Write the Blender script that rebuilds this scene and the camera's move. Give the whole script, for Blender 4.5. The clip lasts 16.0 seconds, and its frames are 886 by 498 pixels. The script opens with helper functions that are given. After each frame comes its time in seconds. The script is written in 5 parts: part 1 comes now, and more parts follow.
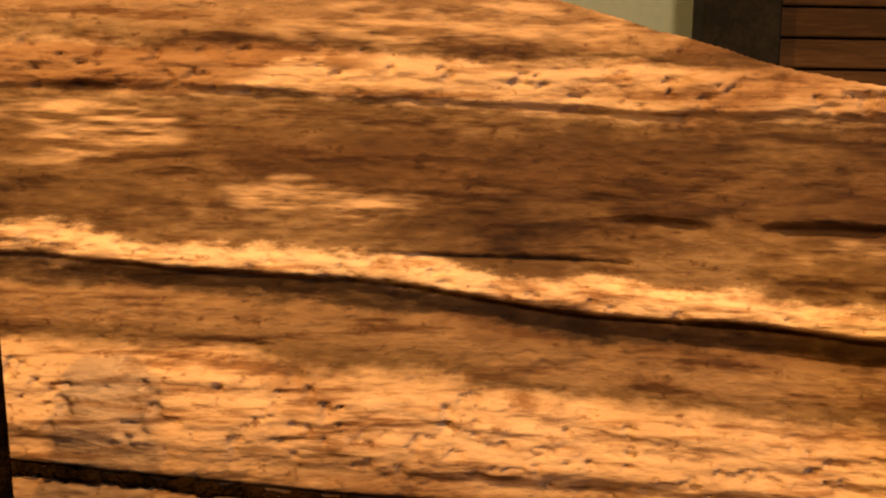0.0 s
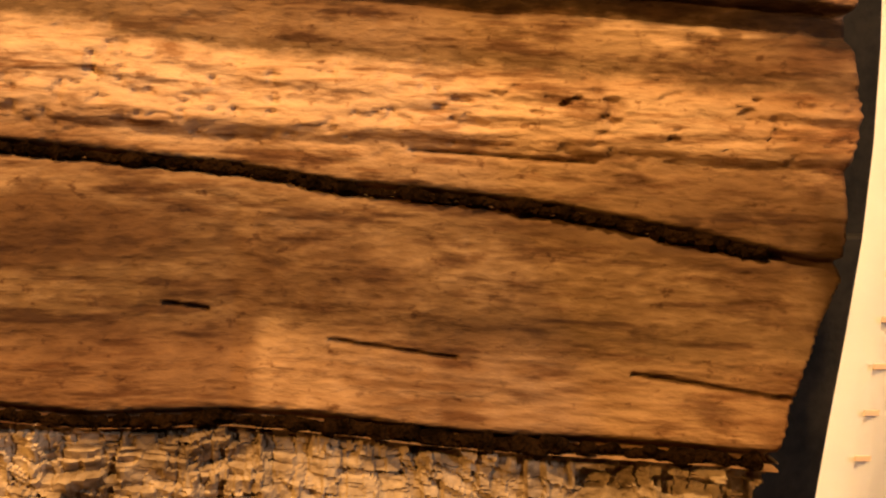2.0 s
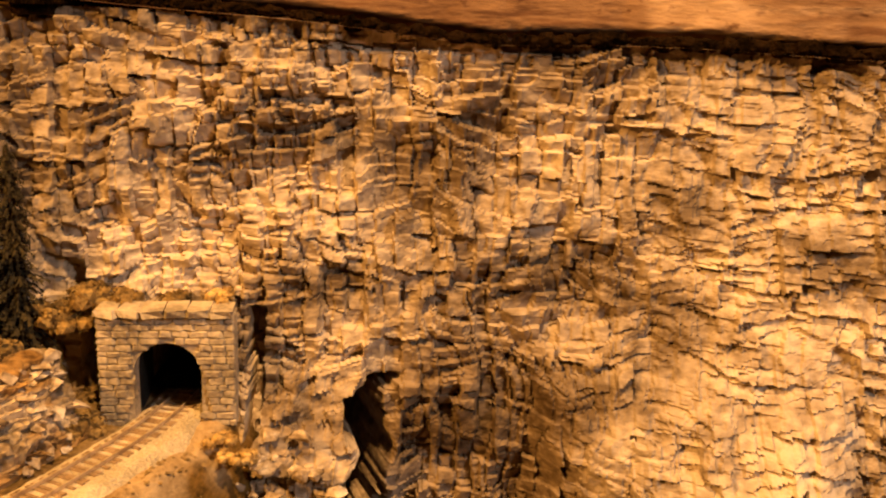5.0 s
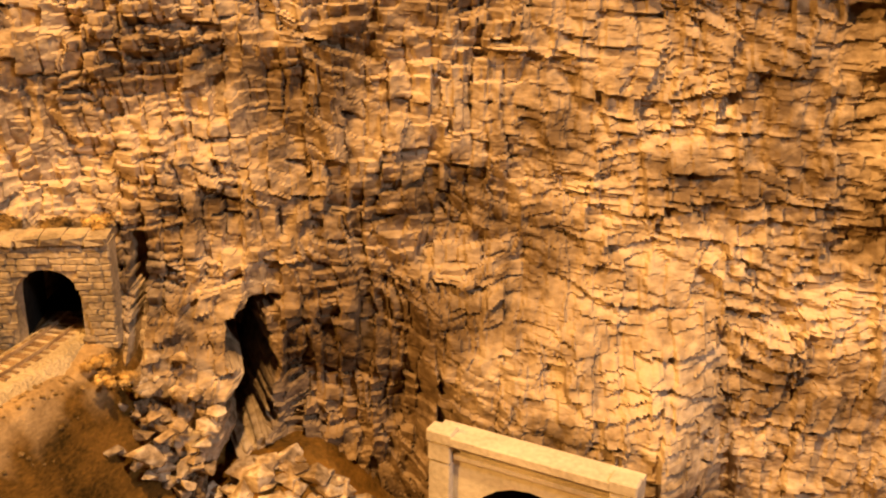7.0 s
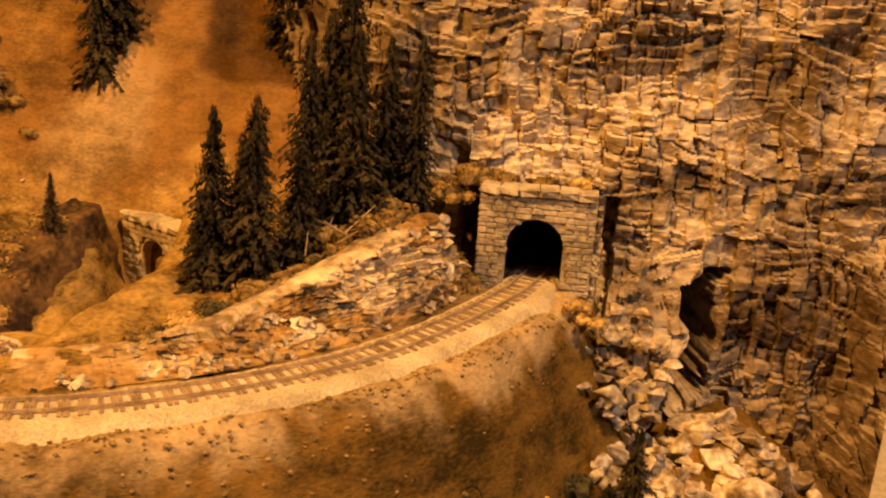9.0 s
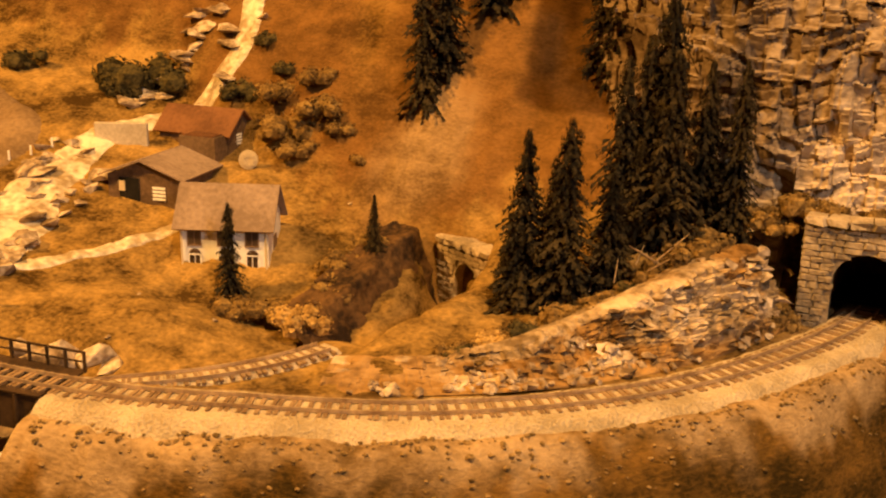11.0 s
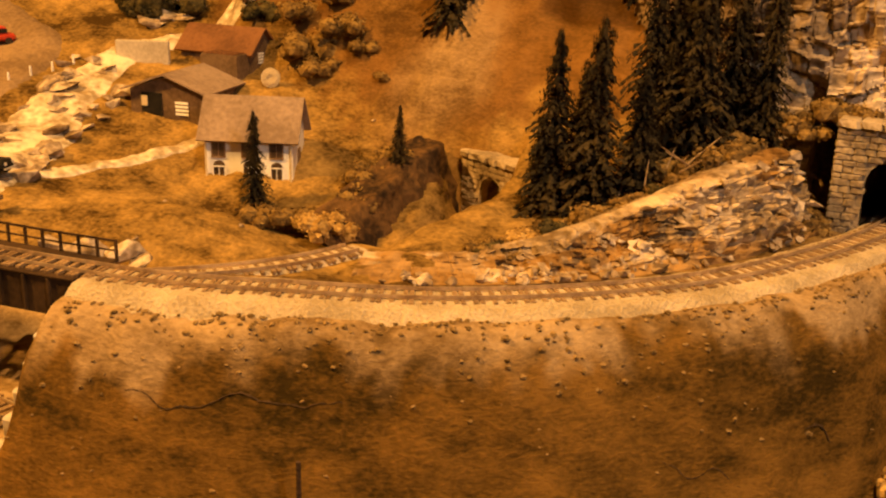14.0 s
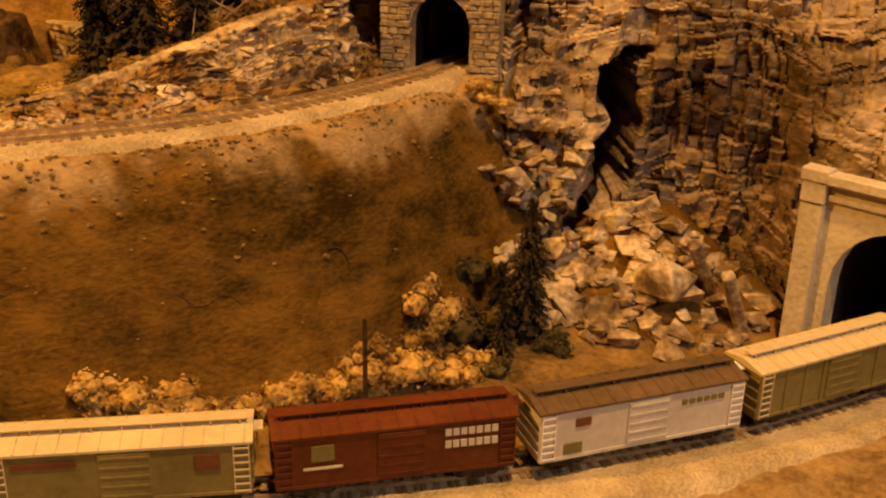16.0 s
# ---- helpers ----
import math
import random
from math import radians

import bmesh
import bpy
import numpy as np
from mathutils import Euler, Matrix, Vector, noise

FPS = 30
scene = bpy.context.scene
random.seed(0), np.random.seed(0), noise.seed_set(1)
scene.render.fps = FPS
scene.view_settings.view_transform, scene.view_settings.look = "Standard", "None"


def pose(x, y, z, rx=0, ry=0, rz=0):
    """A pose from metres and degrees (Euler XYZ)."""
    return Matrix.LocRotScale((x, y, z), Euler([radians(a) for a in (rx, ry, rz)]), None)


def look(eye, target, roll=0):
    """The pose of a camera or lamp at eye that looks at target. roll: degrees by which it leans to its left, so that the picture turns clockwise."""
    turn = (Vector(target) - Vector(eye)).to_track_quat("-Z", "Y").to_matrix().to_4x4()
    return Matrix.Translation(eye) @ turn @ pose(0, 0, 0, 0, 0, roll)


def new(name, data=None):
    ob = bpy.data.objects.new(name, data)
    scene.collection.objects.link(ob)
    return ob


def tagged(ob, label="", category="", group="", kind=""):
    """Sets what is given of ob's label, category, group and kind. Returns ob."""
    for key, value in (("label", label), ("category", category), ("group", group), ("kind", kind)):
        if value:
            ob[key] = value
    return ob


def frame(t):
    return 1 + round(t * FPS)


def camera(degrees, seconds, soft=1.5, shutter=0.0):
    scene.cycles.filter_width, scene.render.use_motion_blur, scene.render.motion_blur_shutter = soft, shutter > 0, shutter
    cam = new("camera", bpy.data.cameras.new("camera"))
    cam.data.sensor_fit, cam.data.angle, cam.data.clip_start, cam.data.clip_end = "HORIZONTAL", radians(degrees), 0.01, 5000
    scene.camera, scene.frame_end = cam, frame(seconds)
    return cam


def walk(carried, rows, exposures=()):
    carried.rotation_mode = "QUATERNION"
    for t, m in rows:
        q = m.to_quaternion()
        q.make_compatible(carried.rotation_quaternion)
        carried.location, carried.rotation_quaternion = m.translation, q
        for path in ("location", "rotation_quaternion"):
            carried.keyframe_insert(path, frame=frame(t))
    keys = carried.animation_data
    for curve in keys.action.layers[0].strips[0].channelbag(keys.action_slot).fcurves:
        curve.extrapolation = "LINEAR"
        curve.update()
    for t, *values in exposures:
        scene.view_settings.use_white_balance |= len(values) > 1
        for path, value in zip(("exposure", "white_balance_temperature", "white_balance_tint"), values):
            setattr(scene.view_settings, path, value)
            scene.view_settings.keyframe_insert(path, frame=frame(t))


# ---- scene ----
# ---- camera ----
cam = camera(45.9, 16.0, soft=2.2)
PATH = [
    (0, (-0.0977, 0.1171, 0.9379), (-0.0761, 1.1076, 0.8021), 0.82),
    (0.5, (0.0245, 0.0981, 0.9063), (0.0734, 1.0883, 0.7754), 0.76),
    (1, (0.1106, 0.0807, 0.8638), (0.1623, 1.0699, 0.7271), 0.58),
    (1.5, (0.1211, 0.0714, 0.8126), (0.2001, 1.0541, 0.6450), 0.93),
    (2, (0.0868, 0.0498, 0.7284), (0.2116, 1.0243, 0.5420), 2.14),
    (2.5, (0.0973, 0.0348, 0.6460), (0.1995, 1.0064, 0.4327), 2.41),
    (3, (0.1039, 0.0238, 0.5996), (0.1733, 0.9889, 0.3468), 2.04),
    (3.5, (0.0990, 0.0165, 0.5570), (0.1404, 0.9795, 0.2905), 1.97),
    (4, (0.0237, 0.0093, 0.5307), (0.0329, 0.9754, 0.2726), 1.68),
    (4.2, (-0.0252, 0.0048, 0.5248), (-0.0271, 0.9730, 0.2745), 1.63),
    (6.3, (-0.1318, 0.0006, 0.5165), (-0.0951, 0.9425, 0.1825), 1.90),
    (6.5, (-0.0910, 0.0024, 0.5248), (-0.0655, 0.9412, 0.1812), 1.63),
    (7, (0.0001, 0.0000, 0.5458), (0.0001, 0.9308, 0.1803), 0.90),
    (7.5, (-0.0543, -0.0120, 0.5395), (-0.0648, 0.9178, 0.1717), 0.91),
    (8, (-0.1958, -0.0614, 0.5167), (-0.2008, 0.8745, 0.1644), 2.55),
    (8.5, (-0.2505, -0.1313, 0.5023), (-0.2914, 0.8142, 0.1792), 4.31),
    (9, (-0.2333, -0.1337, 0.4903), (-0.3935, 0.8021, 0.1762), 4.11),
    (9.5, (-0.2239, -0.1288, 0.4772), (-0.5007, 0.7834, 0.1751), 3.31),
    (10, (-0.2251, -0.1291, 0.4697), (-0.5957, 0.7531, 0.1793), 2.09),
    (10.2, (-0.2277, -0.1263, 0.4680), (-0.6260, 0.7447, 0.1804), 1.67),
    (12.3, (-0.2465, -0.1413, 0.4724), (-0.7005, 0.7046, 0.1925), 1.21),
    (12.5, (-0.2486, -0.1439, 0.4676), (-0.7005, 0.7050, 0.1936), 1.44),
    (13, (-0.2494, -0.1461, 0.4565), (-0.7007, 0.7064, 0.1929), 1.67),
    (13.5, (-0.2493, -0.1480, 0.4375), (-0.6983, 0.7023, 0.1629), 1.91),
    (14, (-0.2458, -0.1474, 0.4182), (-0.6859, 0.6938, 0.1038), 1.68),
    (14.5, (-0.2318, -0.1358, 0.3962), (-0.6322, 0.7103, 0.0443), 1.74),
    (15, (-0.1917, -0.1122, 0.3790), (-0.5374, 0.7510, 0.0110), 1.45),
    (15.5, (-0.1180, -0.0962, 0.3710), (-0.4184, 0.7801, -0.0056), 0.86),
    (16, (-0.0609, -0.0975, 0.3690), (-0.3126, 0.7932, -0.0096), 1.26),
]
EXPOSURES = [(0, 0.13, 6500, 10), (1, 0.25, 6450, 10), (1.5, 0.27, 6350, 10), (2.5, 0.30, 6500, 10), (3, 0.26, 6500, 10), (3.5, 0.38, 6900, 10), (4, 0.75, 6500, 10), (7, 0.62, 6500, 10), (10, 0.42, 7000, 10), (13, 0.27, 6700, 10), (14.5, 0.28, 7600, 11), (16, -0.06, 7900, 12)]
walk(cam, [(t, look(eye, target, roll)) for t, eye, target, roll in PATH], EXPOSURES)

# ---- light: warm incandescent lamps of the room, and a cooler unseen source ----
world = bpy.data.worlds.new("room_world")
scene.world = world
world.use_nodes = True
world.node_tree.nodes["Background"].inputs[0].default_value = (0.9, 0.55, 0.28, 1)
world.node_tree.nodes["Background"].inputs[1].default_value = 0.0005


def lamp(name, eye, target, watts, size, colour):
    data = bpy.data.lights.new(name, "AREA")
    data.shape, data.size, data.energy, data.color = "DISK", size, watts, colour
    ob = new(name, data)
    ob.matrix_world = look(eye, target)
    return ob


WARM = (1.0, 0.54, 0.19)
lamp("room_light", (-1.95, -0.5, 1.78), (-0.7, 0.6, 0.1), 63, 0.12, (1.0, 0.49, 0.115))
lamp("room_light", (0.08, -0.08, 2.25), (0.0, 0.7, 0.3), 54, 0.10, (1.0, 0.57, 0.21))
# cooler light inferred from the right; its source is unseen
lamp("room_light", (1.5, -0.9, 1.5), (0.35, 0.6, 0.4), 15, 0.25, (1.0, 0.88, 0.84))


# ---- materials ----
def mat(name, c1, c2, rough=0.85, big=6.0, fine=90.0, bump=0.4, spec=0.25, metal=0.0, stretch=(1, 1, 1), c3=None, spots=0.0, depth=0.004):
    """Two colours mixed by noise at two scales, with bump; sizes are per metre."""
    m = bpy.data.materials.new(name)
    m.use_nodes = True
    nt = m.node_tree
    b = nt.nodes["Principled BSDF"]
    tc = nt.nodes.new("ShaderNodeTexCoord")
    mp = nt.nodes.new("ShaderNodeMapping")
    mp.inputs["Scale"].default_value = stretch
    geo = nt.nodes.new("ShaderNodeNewGeometry")
    nt.links.new(geo.outputs["Position"], mp.inputs["Vector"])
    n1 = nt.nodes.new("ShaderNodeTexNoise")
    n1.inputs["Scale"].default_value, n1.inputs["Detail"].default_value = big, 6
    n2 = nt.nodes.new("ShaderNodeTexNoise")
    n2.inputs["Scale"].default_value, n2.inputs["Detail"].default_value = fine, 8
    for n in (n1, n2):
        nt.links.new(mp.outputs[0], n.inputs["Vector"])
    r1 = nt.nodes.new("ShaderNodeMapRange")
    r1.inputs[1].default_value, r1.inputs[2].default_value = 0.35, 0.65
    nt.links.new(n1.outputs[0], r1.inputs[0])
    r2 = nt.nodes.new("ShaderNodeMapRange")
    r2.inputs[1].default_value, r2.inputs[2].default_value = 0.3, 0.7
    nt.links.new(n2.outputs[0], r2.inputs[0])
    add = nt.nodes.new("ShaderNodeMath")
    add.operation = "MULTIPLY_ADD"
    nt.links.new(r1.outputs[0], add.inputs[0])
    add.inputs[1].default_value = 0.55
    half = nt.nodes.new("ShaderNodeMath")
    half.operation = "MULTIPLY"
    half.inputs[1].default_value = 0.45
    nt.links.new(r2.outputs[0], half.inputs[0])
    nt.links.new(half.outputs[0], add.inputs[2])
    ramp = nt.nodes.new("ShaderNodeValToRGB")
    ramp.color_ramp.elements[0].position, ramp.color_ramp.elements[1].position = 0.2, 0.8
    ramp.color_ramp.elements[0].color, ramp.color_ramp.elements[1].color = (*c1, 1), (*c2, 1)
    if c3:
        e = ramp.color_ramp.elements.new(0.5)
        e.color = (*c3, 1)
    nt.links.new(add.outputs[0], ramp.inputs[0])
    nt.links.new(ramp.outputs[0], b.inputs["Base Color"])
    b.inputs["Roughness"].default_value, b.inputs["Metallic"].default_value = rough, metal
    b.inputs["Specular IOR Level"].default_value = spec
    bp = nt.nodes.new("ShaderNodeBump")
    bp.inputs["Strength"].default_value, bp.inputs["Distance"].default_value = bump, depth
    nt.links.new(n2.outputs[0], bp.inputs["Height"])
    nt.links.new(bp.outputs[0], b.inputs["Normal"])
    return m


M_ROCK = mat("rock", (0.13, 0.085, 0.045), (0.52, 0.40, 0.27), big=11, fine=90, bump=0.6, c3=(0.38, 0.29, 0.20), stretch=(1, 1, 1.6))


def tinted(m, name, colour):
    """Multiplies a second colour into a material by a weight stored on the sheet."""
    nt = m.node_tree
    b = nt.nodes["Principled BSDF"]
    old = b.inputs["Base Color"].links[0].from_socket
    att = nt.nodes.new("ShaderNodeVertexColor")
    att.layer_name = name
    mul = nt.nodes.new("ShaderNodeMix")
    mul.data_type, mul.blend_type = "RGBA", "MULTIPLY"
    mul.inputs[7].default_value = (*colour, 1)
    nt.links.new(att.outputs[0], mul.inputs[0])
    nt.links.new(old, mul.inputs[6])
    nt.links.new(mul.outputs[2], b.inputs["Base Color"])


M_CLIFF = mat("cliff_rock", (0.15, 0.10, 0.055), (0.58, 0.46, 0.33), big=11, fine=90, bump=0.6, c3=(0.36, 0.27, 0.18), stretch=(1, 1, 1.6))
tinted(M_CLIFF, "stain_shade", (0.25, 0.19, 0.125))
M_STRATA = mat("strata", (0.035, 0.018, 0.007), (0.46, 0.31, 0.18), big=4.5, fine=55, bump=0.7, stretch=(1, 1, 3.0), c3=(0.155, 0.088, 0.04), depth=0.005)


def banded(m, layer_name, bands, low, high, share=0.72):
    """Lays rock beds over a material: colours by the bed height stored on the sheet, with ragged limits."""
    nt = m.node_tree
    b = nt.nodes["Principled BSDF"]
    old = b.inputs["Base Color"].links[0].from_socket
    geo = nt.nodes.new("ShaderNodeNewGeometry")
    t = nt.nodes.new("ShaderNodeVertexColor")
    t.layer_name = layer_name
    mp = nt.nodes.new("ShaderNodeMapping")
    mp.inputs["Scale"].default_value = (1, 1, 3)
    nt.links.new(geo.outputs["Position"], mp.inputs[0])
    n = nt.nodes.new("ShaderNodeTexNoise")
    n.inputs["Scale"].default_value, n.inputs["Detail"].default_value, n.inputs["Roughness"].default_value = 12, 9, 0.68
    nt.links.new(mp.outputs[0], n.inputs["Vector"])
    w = nt.nodes.new("ShaderNodeMath")
    w.operation = "MULTIPLY_ADD"
    w.inputs[1].default_value = 0.05
    nt.links.new(n.outputs[0], w.inputs[0])
    nt.links.new(t.outputs[0], w.inputs[2])
    r = nt.nodes.new("ShaderNodeMapRange")
    r.inputs[1].default_value, r.inputs[2].default_value = low + 0.025, high + 0.025
    nt.links.new(w.outputs[0], r.inputs[0])
    ramp = nt.nodes.new("ShaderNodeValToRGB")
    els = ramp.color_ramp.elements
    els[0].color, els[1].color = (*bands[0][1], 1), (*bands[-1][1], 1)
    for z, c in bands[1:-1]:
        els.new((z - low) / (high - low)).color = (*c, 1)
    nt.links.new(r.outputs[0], ramp.inputs[0])
    mix = nt.nodes.new("ShaderNodeMix")
    mix.data_type = "RGBA"
    mix.inputs[0].default_value = share
    nt.links.new(old, mix.inputs[6])
    nt.links.new(ramp.outputs[0], mix.inputs[7])
    nt.links.new(mix.outputs[2], b.inputs["Base Color"])


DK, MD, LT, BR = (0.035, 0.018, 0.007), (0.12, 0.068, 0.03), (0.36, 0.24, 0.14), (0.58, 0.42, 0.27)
# bed colours; the ledge's light and the shade under it are coloured in too
BEDS_AND_SHADE = [(0.45, (0.28, 0.165, 0.085)), (0.50, (0.30, 0.18, 0.095)), (0.535, (0.10, 0.056, 0.023)), (0.615, (0.125, 0.07, 0.03)), (0.648, (0.22, 0.13, 0.068)), (0.664, (0.46, 0.30, 0.18)), (0.690, (0.62, 0.43, 0.28)), (0.710, (0.50, 0.33, 0.20)), (0.722, (0.09, 0.05, 0.02)), (0.738, (0.21, 0.125, 0.066)), (0.754, (0.19, 0.11, 0.055)), (0.760, DK), (0.776, (0.045, 0.023, 0.009)), (0.784, (0.66, 0.47, 0.31)), (0.797, (0.72, 0.52, 0.35)), (0.803, (0.075, 0.04, 0.016)), (0.835, (0.10, 0.055, 0.023)), (0.875, (0.14, 0.078, 0.034)), (0.925, (0.08, 0.044, 0.018)), (0.936, (0.50, 0.34, 0.21)), (0.962, (0.54, 0.37, 0.24)), (0.972, (0.07, 0.038, 0.015)), (0.988, (0.26, 0.16, 0.09)), (1.06, (0.22, 0.13, 0.07))]
banded(M_STRATA, "bed", BEDS_AND_SHADE, 0.45, 1.06, 0.76)


def paled(m, name, colour):
    """Mixes a paler natural colour of the rock in by a weight stored on the sheet, broken up by noise."""
    nt = m.node_tree
    b = nt.nodes["Principled BSDF"]
    old = b.inputs["Base Color"].links[0].from_socket
    att = nt.nodes.new("ShaderNodeVertexColor")
    att.layer_name = name
    geo = nt.nodes.new("ShaderNodeNewGeometry")
    mp = nt.nodes.new("ShaderNodeMapping")
    mp.inputs["Scale"].default_value = (0.5, 1, 4)
    nt.links.new(geo.outputs["Position"], mp.inputs[0])
    n = nt.nodes.new("ShaderNodeTexNoise")
    n.inputs["Scale"].default_value, n.inputs["Detail"].default_value = 40, 7
    nt.links.new(mp.outputs[0], n.inputs["Vector"])
    r = nt.nodes.new("ShaderNodeMapRange")
    r.inputs[1].default_value, r.inputs[2].default_value = 0.42, 0.62
    nt.links.new(n.outputs[0], r.inputs[0])
    f = nt.nodes.new("ShaderNodeMath")
    f.operation = "MULTIPLY"
    nt.links.new(att.outputs[0], f.inputs[0])
    nt.links.new(r.outputs[0], f.inputs[1])
    mix = nt.nodes.new("ShaderNodeMix")
    mix.data_type = "RGBA"
    mix.inputs[7].default_value = (*colour, 1)
    nt.links.new(f.outputs[0], mix.inputs[0])
    nt.links.new(old, mix.inputs[6])
    nt.links.new(mix.outputs[2], b.inputs["Base Color"])


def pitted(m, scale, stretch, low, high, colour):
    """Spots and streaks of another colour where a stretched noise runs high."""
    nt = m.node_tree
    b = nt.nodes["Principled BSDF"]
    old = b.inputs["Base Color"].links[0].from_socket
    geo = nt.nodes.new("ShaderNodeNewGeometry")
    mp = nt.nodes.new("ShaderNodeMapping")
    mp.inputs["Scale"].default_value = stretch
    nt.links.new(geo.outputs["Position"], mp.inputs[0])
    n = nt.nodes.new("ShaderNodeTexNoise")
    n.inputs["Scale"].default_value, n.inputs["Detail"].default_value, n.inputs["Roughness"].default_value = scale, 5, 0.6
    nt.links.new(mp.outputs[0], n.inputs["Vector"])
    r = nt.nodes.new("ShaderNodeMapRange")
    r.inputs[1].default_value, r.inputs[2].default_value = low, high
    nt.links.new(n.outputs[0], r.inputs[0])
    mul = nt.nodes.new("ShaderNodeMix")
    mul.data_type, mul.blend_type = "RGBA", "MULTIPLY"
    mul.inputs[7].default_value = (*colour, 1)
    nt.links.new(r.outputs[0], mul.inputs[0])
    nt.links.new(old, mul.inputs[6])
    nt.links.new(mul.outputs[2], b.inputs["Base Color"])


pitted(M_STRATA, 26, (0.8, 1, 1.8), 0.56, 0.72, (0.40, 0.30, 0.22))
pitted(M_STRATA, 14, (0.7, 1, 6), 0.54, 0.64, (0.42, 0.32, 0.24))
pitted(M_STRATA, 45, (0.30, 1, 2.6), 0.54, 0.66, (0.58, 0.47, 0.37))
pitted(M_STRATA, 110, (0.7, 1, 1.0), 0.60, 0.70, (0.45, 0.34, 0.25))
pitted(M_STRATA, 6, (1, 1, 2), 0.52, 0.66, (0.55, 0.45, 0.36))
tinted(M_STRATA, "tone", (0.42, 0.32, 0.23))
paled(M_STRATA, "pale", (0.54, 0.36, 0.22))
M_GRASS = mat("dry_grass", (0.05, 0.032, 0.008), (0.30, 0.20, 0.075), big=10, fine=260, bump=1.0, c3=(0.13, 0.085, 0.025))
M_MEADOW = mat("golden_meadow", (0.13, 0.08, 0.02), (0.46, 0.31, 0.11), big=14, fine=240, bump=0.9, c3=(0.30, 0.20, 0.065))
M_HILL = mat("bare_hillside", (0.17, 0.09, 0.028), (0.42, 0.25, 0.09), big=6, fine=130, bump=0.5, c3=(0.29, 0.165, 0.055))
M_SAND = mat("tan_sand", (0.26, 0.18, 0.09), (0.50, 0.37, 0.21), big=10, fine=260, bump=0.6, c3=(0.4, 0.28, 0.15))
M_STREAM = mat("pale_stream_bed", (0.34, 0.25, 0.14), (0.84, 0.73, 0.55), big=30, fine=120, bump=0.5, rough=0.4, spec=0.5)
M_NEARBLACK = mat("near_black", (0.003, 0.0018, 0.0008), (0.018, 0.009, 0.0035), big=60, fine=400, bump=1.0, spec=0.0)
M_BALLAST = mat("ballast", (0.36, 0.28, 0.17), (0.62, 0.5, 0.34), big=30, fine=400, bump=0.9)
M_TIE = mat("tie_brown", (0.15, 0.09, 0.045), (0.33, 0.22, 0.12), big=60, fine=500)
M_RAIL = mat("rail_steel", (0.36, 0.25, 0.15), (0.66, 0.52, 0.36), rough=0.30, metal=0.55, big=40, fine=300, bump=0.1, spec=0.5)
M_BLACK = mat("flat_black", (0.006, 0.005, 0.004), (0.02, 0.016, 0.012), big=20, fine=100)
M_STONE = mat("portal_stone", (0.22, 0.17, 0.11), (0.48, 0.38, 0.26), big=30, fine=300, bump=0.4)
M_CONC = mat("concrete_cast", (0.42, 0.36, 0.28), (0.62, 0.55, 0.45), big=20, fine=250, bump=0.2)
M_PAPER = mat("paper", (0.86, 0.87, 0.90), (0.90, 0.91, 0.94), big=8, fine=60, bump=0.05)
M_DARKWOOD = mat("dark_board", (0.012, 0.008, 0.005), (0.035, 0.022, 0.014), big=8, fine=80)
M_WALL = mat("wall_paint", (0.46, 0.64, 0.86), (0.54, 0.72, 0.92), big=2, fine=40, bump=0.1)
M_PLANK = mat("brown_plank", (0.05, 0.025, 0.01), (0.12, 0.06, 0.025), big=3, fine=60, bump=0.2, stretch=(0.3, 1, 4))
M_WHITE = mat("white_plaster", (0.80, 0.77, 0.70), (0.90, 0.88, 0.83), big=20, fine=200, bump=0.15)
M_ROOF = mat("grey_brown_roof", (0.20, 0.14, 0.10), (0.34, 0.25, 0.19), big=20, fine=200, bump=0.3)
M_BROWN = mat("brown_siding", (0.09, 0.055, 0.03), (0.19, 0.12, 0.07), big=20, fine=250, bump=0.3)
M_RED = mat("red_paint", (0.42, 0.03, 0.012), (0.55, 0.05, 0.02), rough=0.35, big=30, fine=200, bump=0.05, spec=0.5)
M_RUST = mat("rust_roof", (0.12, 0.052, 0.022), (0.21, 0.095, 0.042), big=20, fine=200, bump=0.3)
M_FIR = mat("fir_needles", (0.005, 0.004, 0.0015), (0.050, 0.034, 0.012), big=40, fine=300, bump=0.6)
M_CARBROWN = mat("boxcar_brown", (0.085, 0.022, 0.008), (0.14, 0.038, 0.014), rough=0.5, big=20, fine=200, bump=0.05)
M_CREAM = mat("cream_paint", (0.56, 0.46, 0.30), (0.66, 0.55, 0.38), rough=0.5, big=20, fine=200, bump=0.05)
M_OLIVE = mat("olive_paint", (0.16, 0.13, 0.045), (0.23, 0.19, 0.07), rough=0.5, big=20, fine=200, bump=0.05)
M_SILVER = mat("pale_grey_paint", (0.52, 0.48, 0.42), (0.64, 0.6, 0.54), rough=0.45, big=20, fine=200, bump=0.05)
M_DKROOF = mat("dark_brown_roof", (0.10, 0.065, 0.035), (0.16, 0.10, 0.06), rough=0.6, big=20, fine=200, bump=0.05)


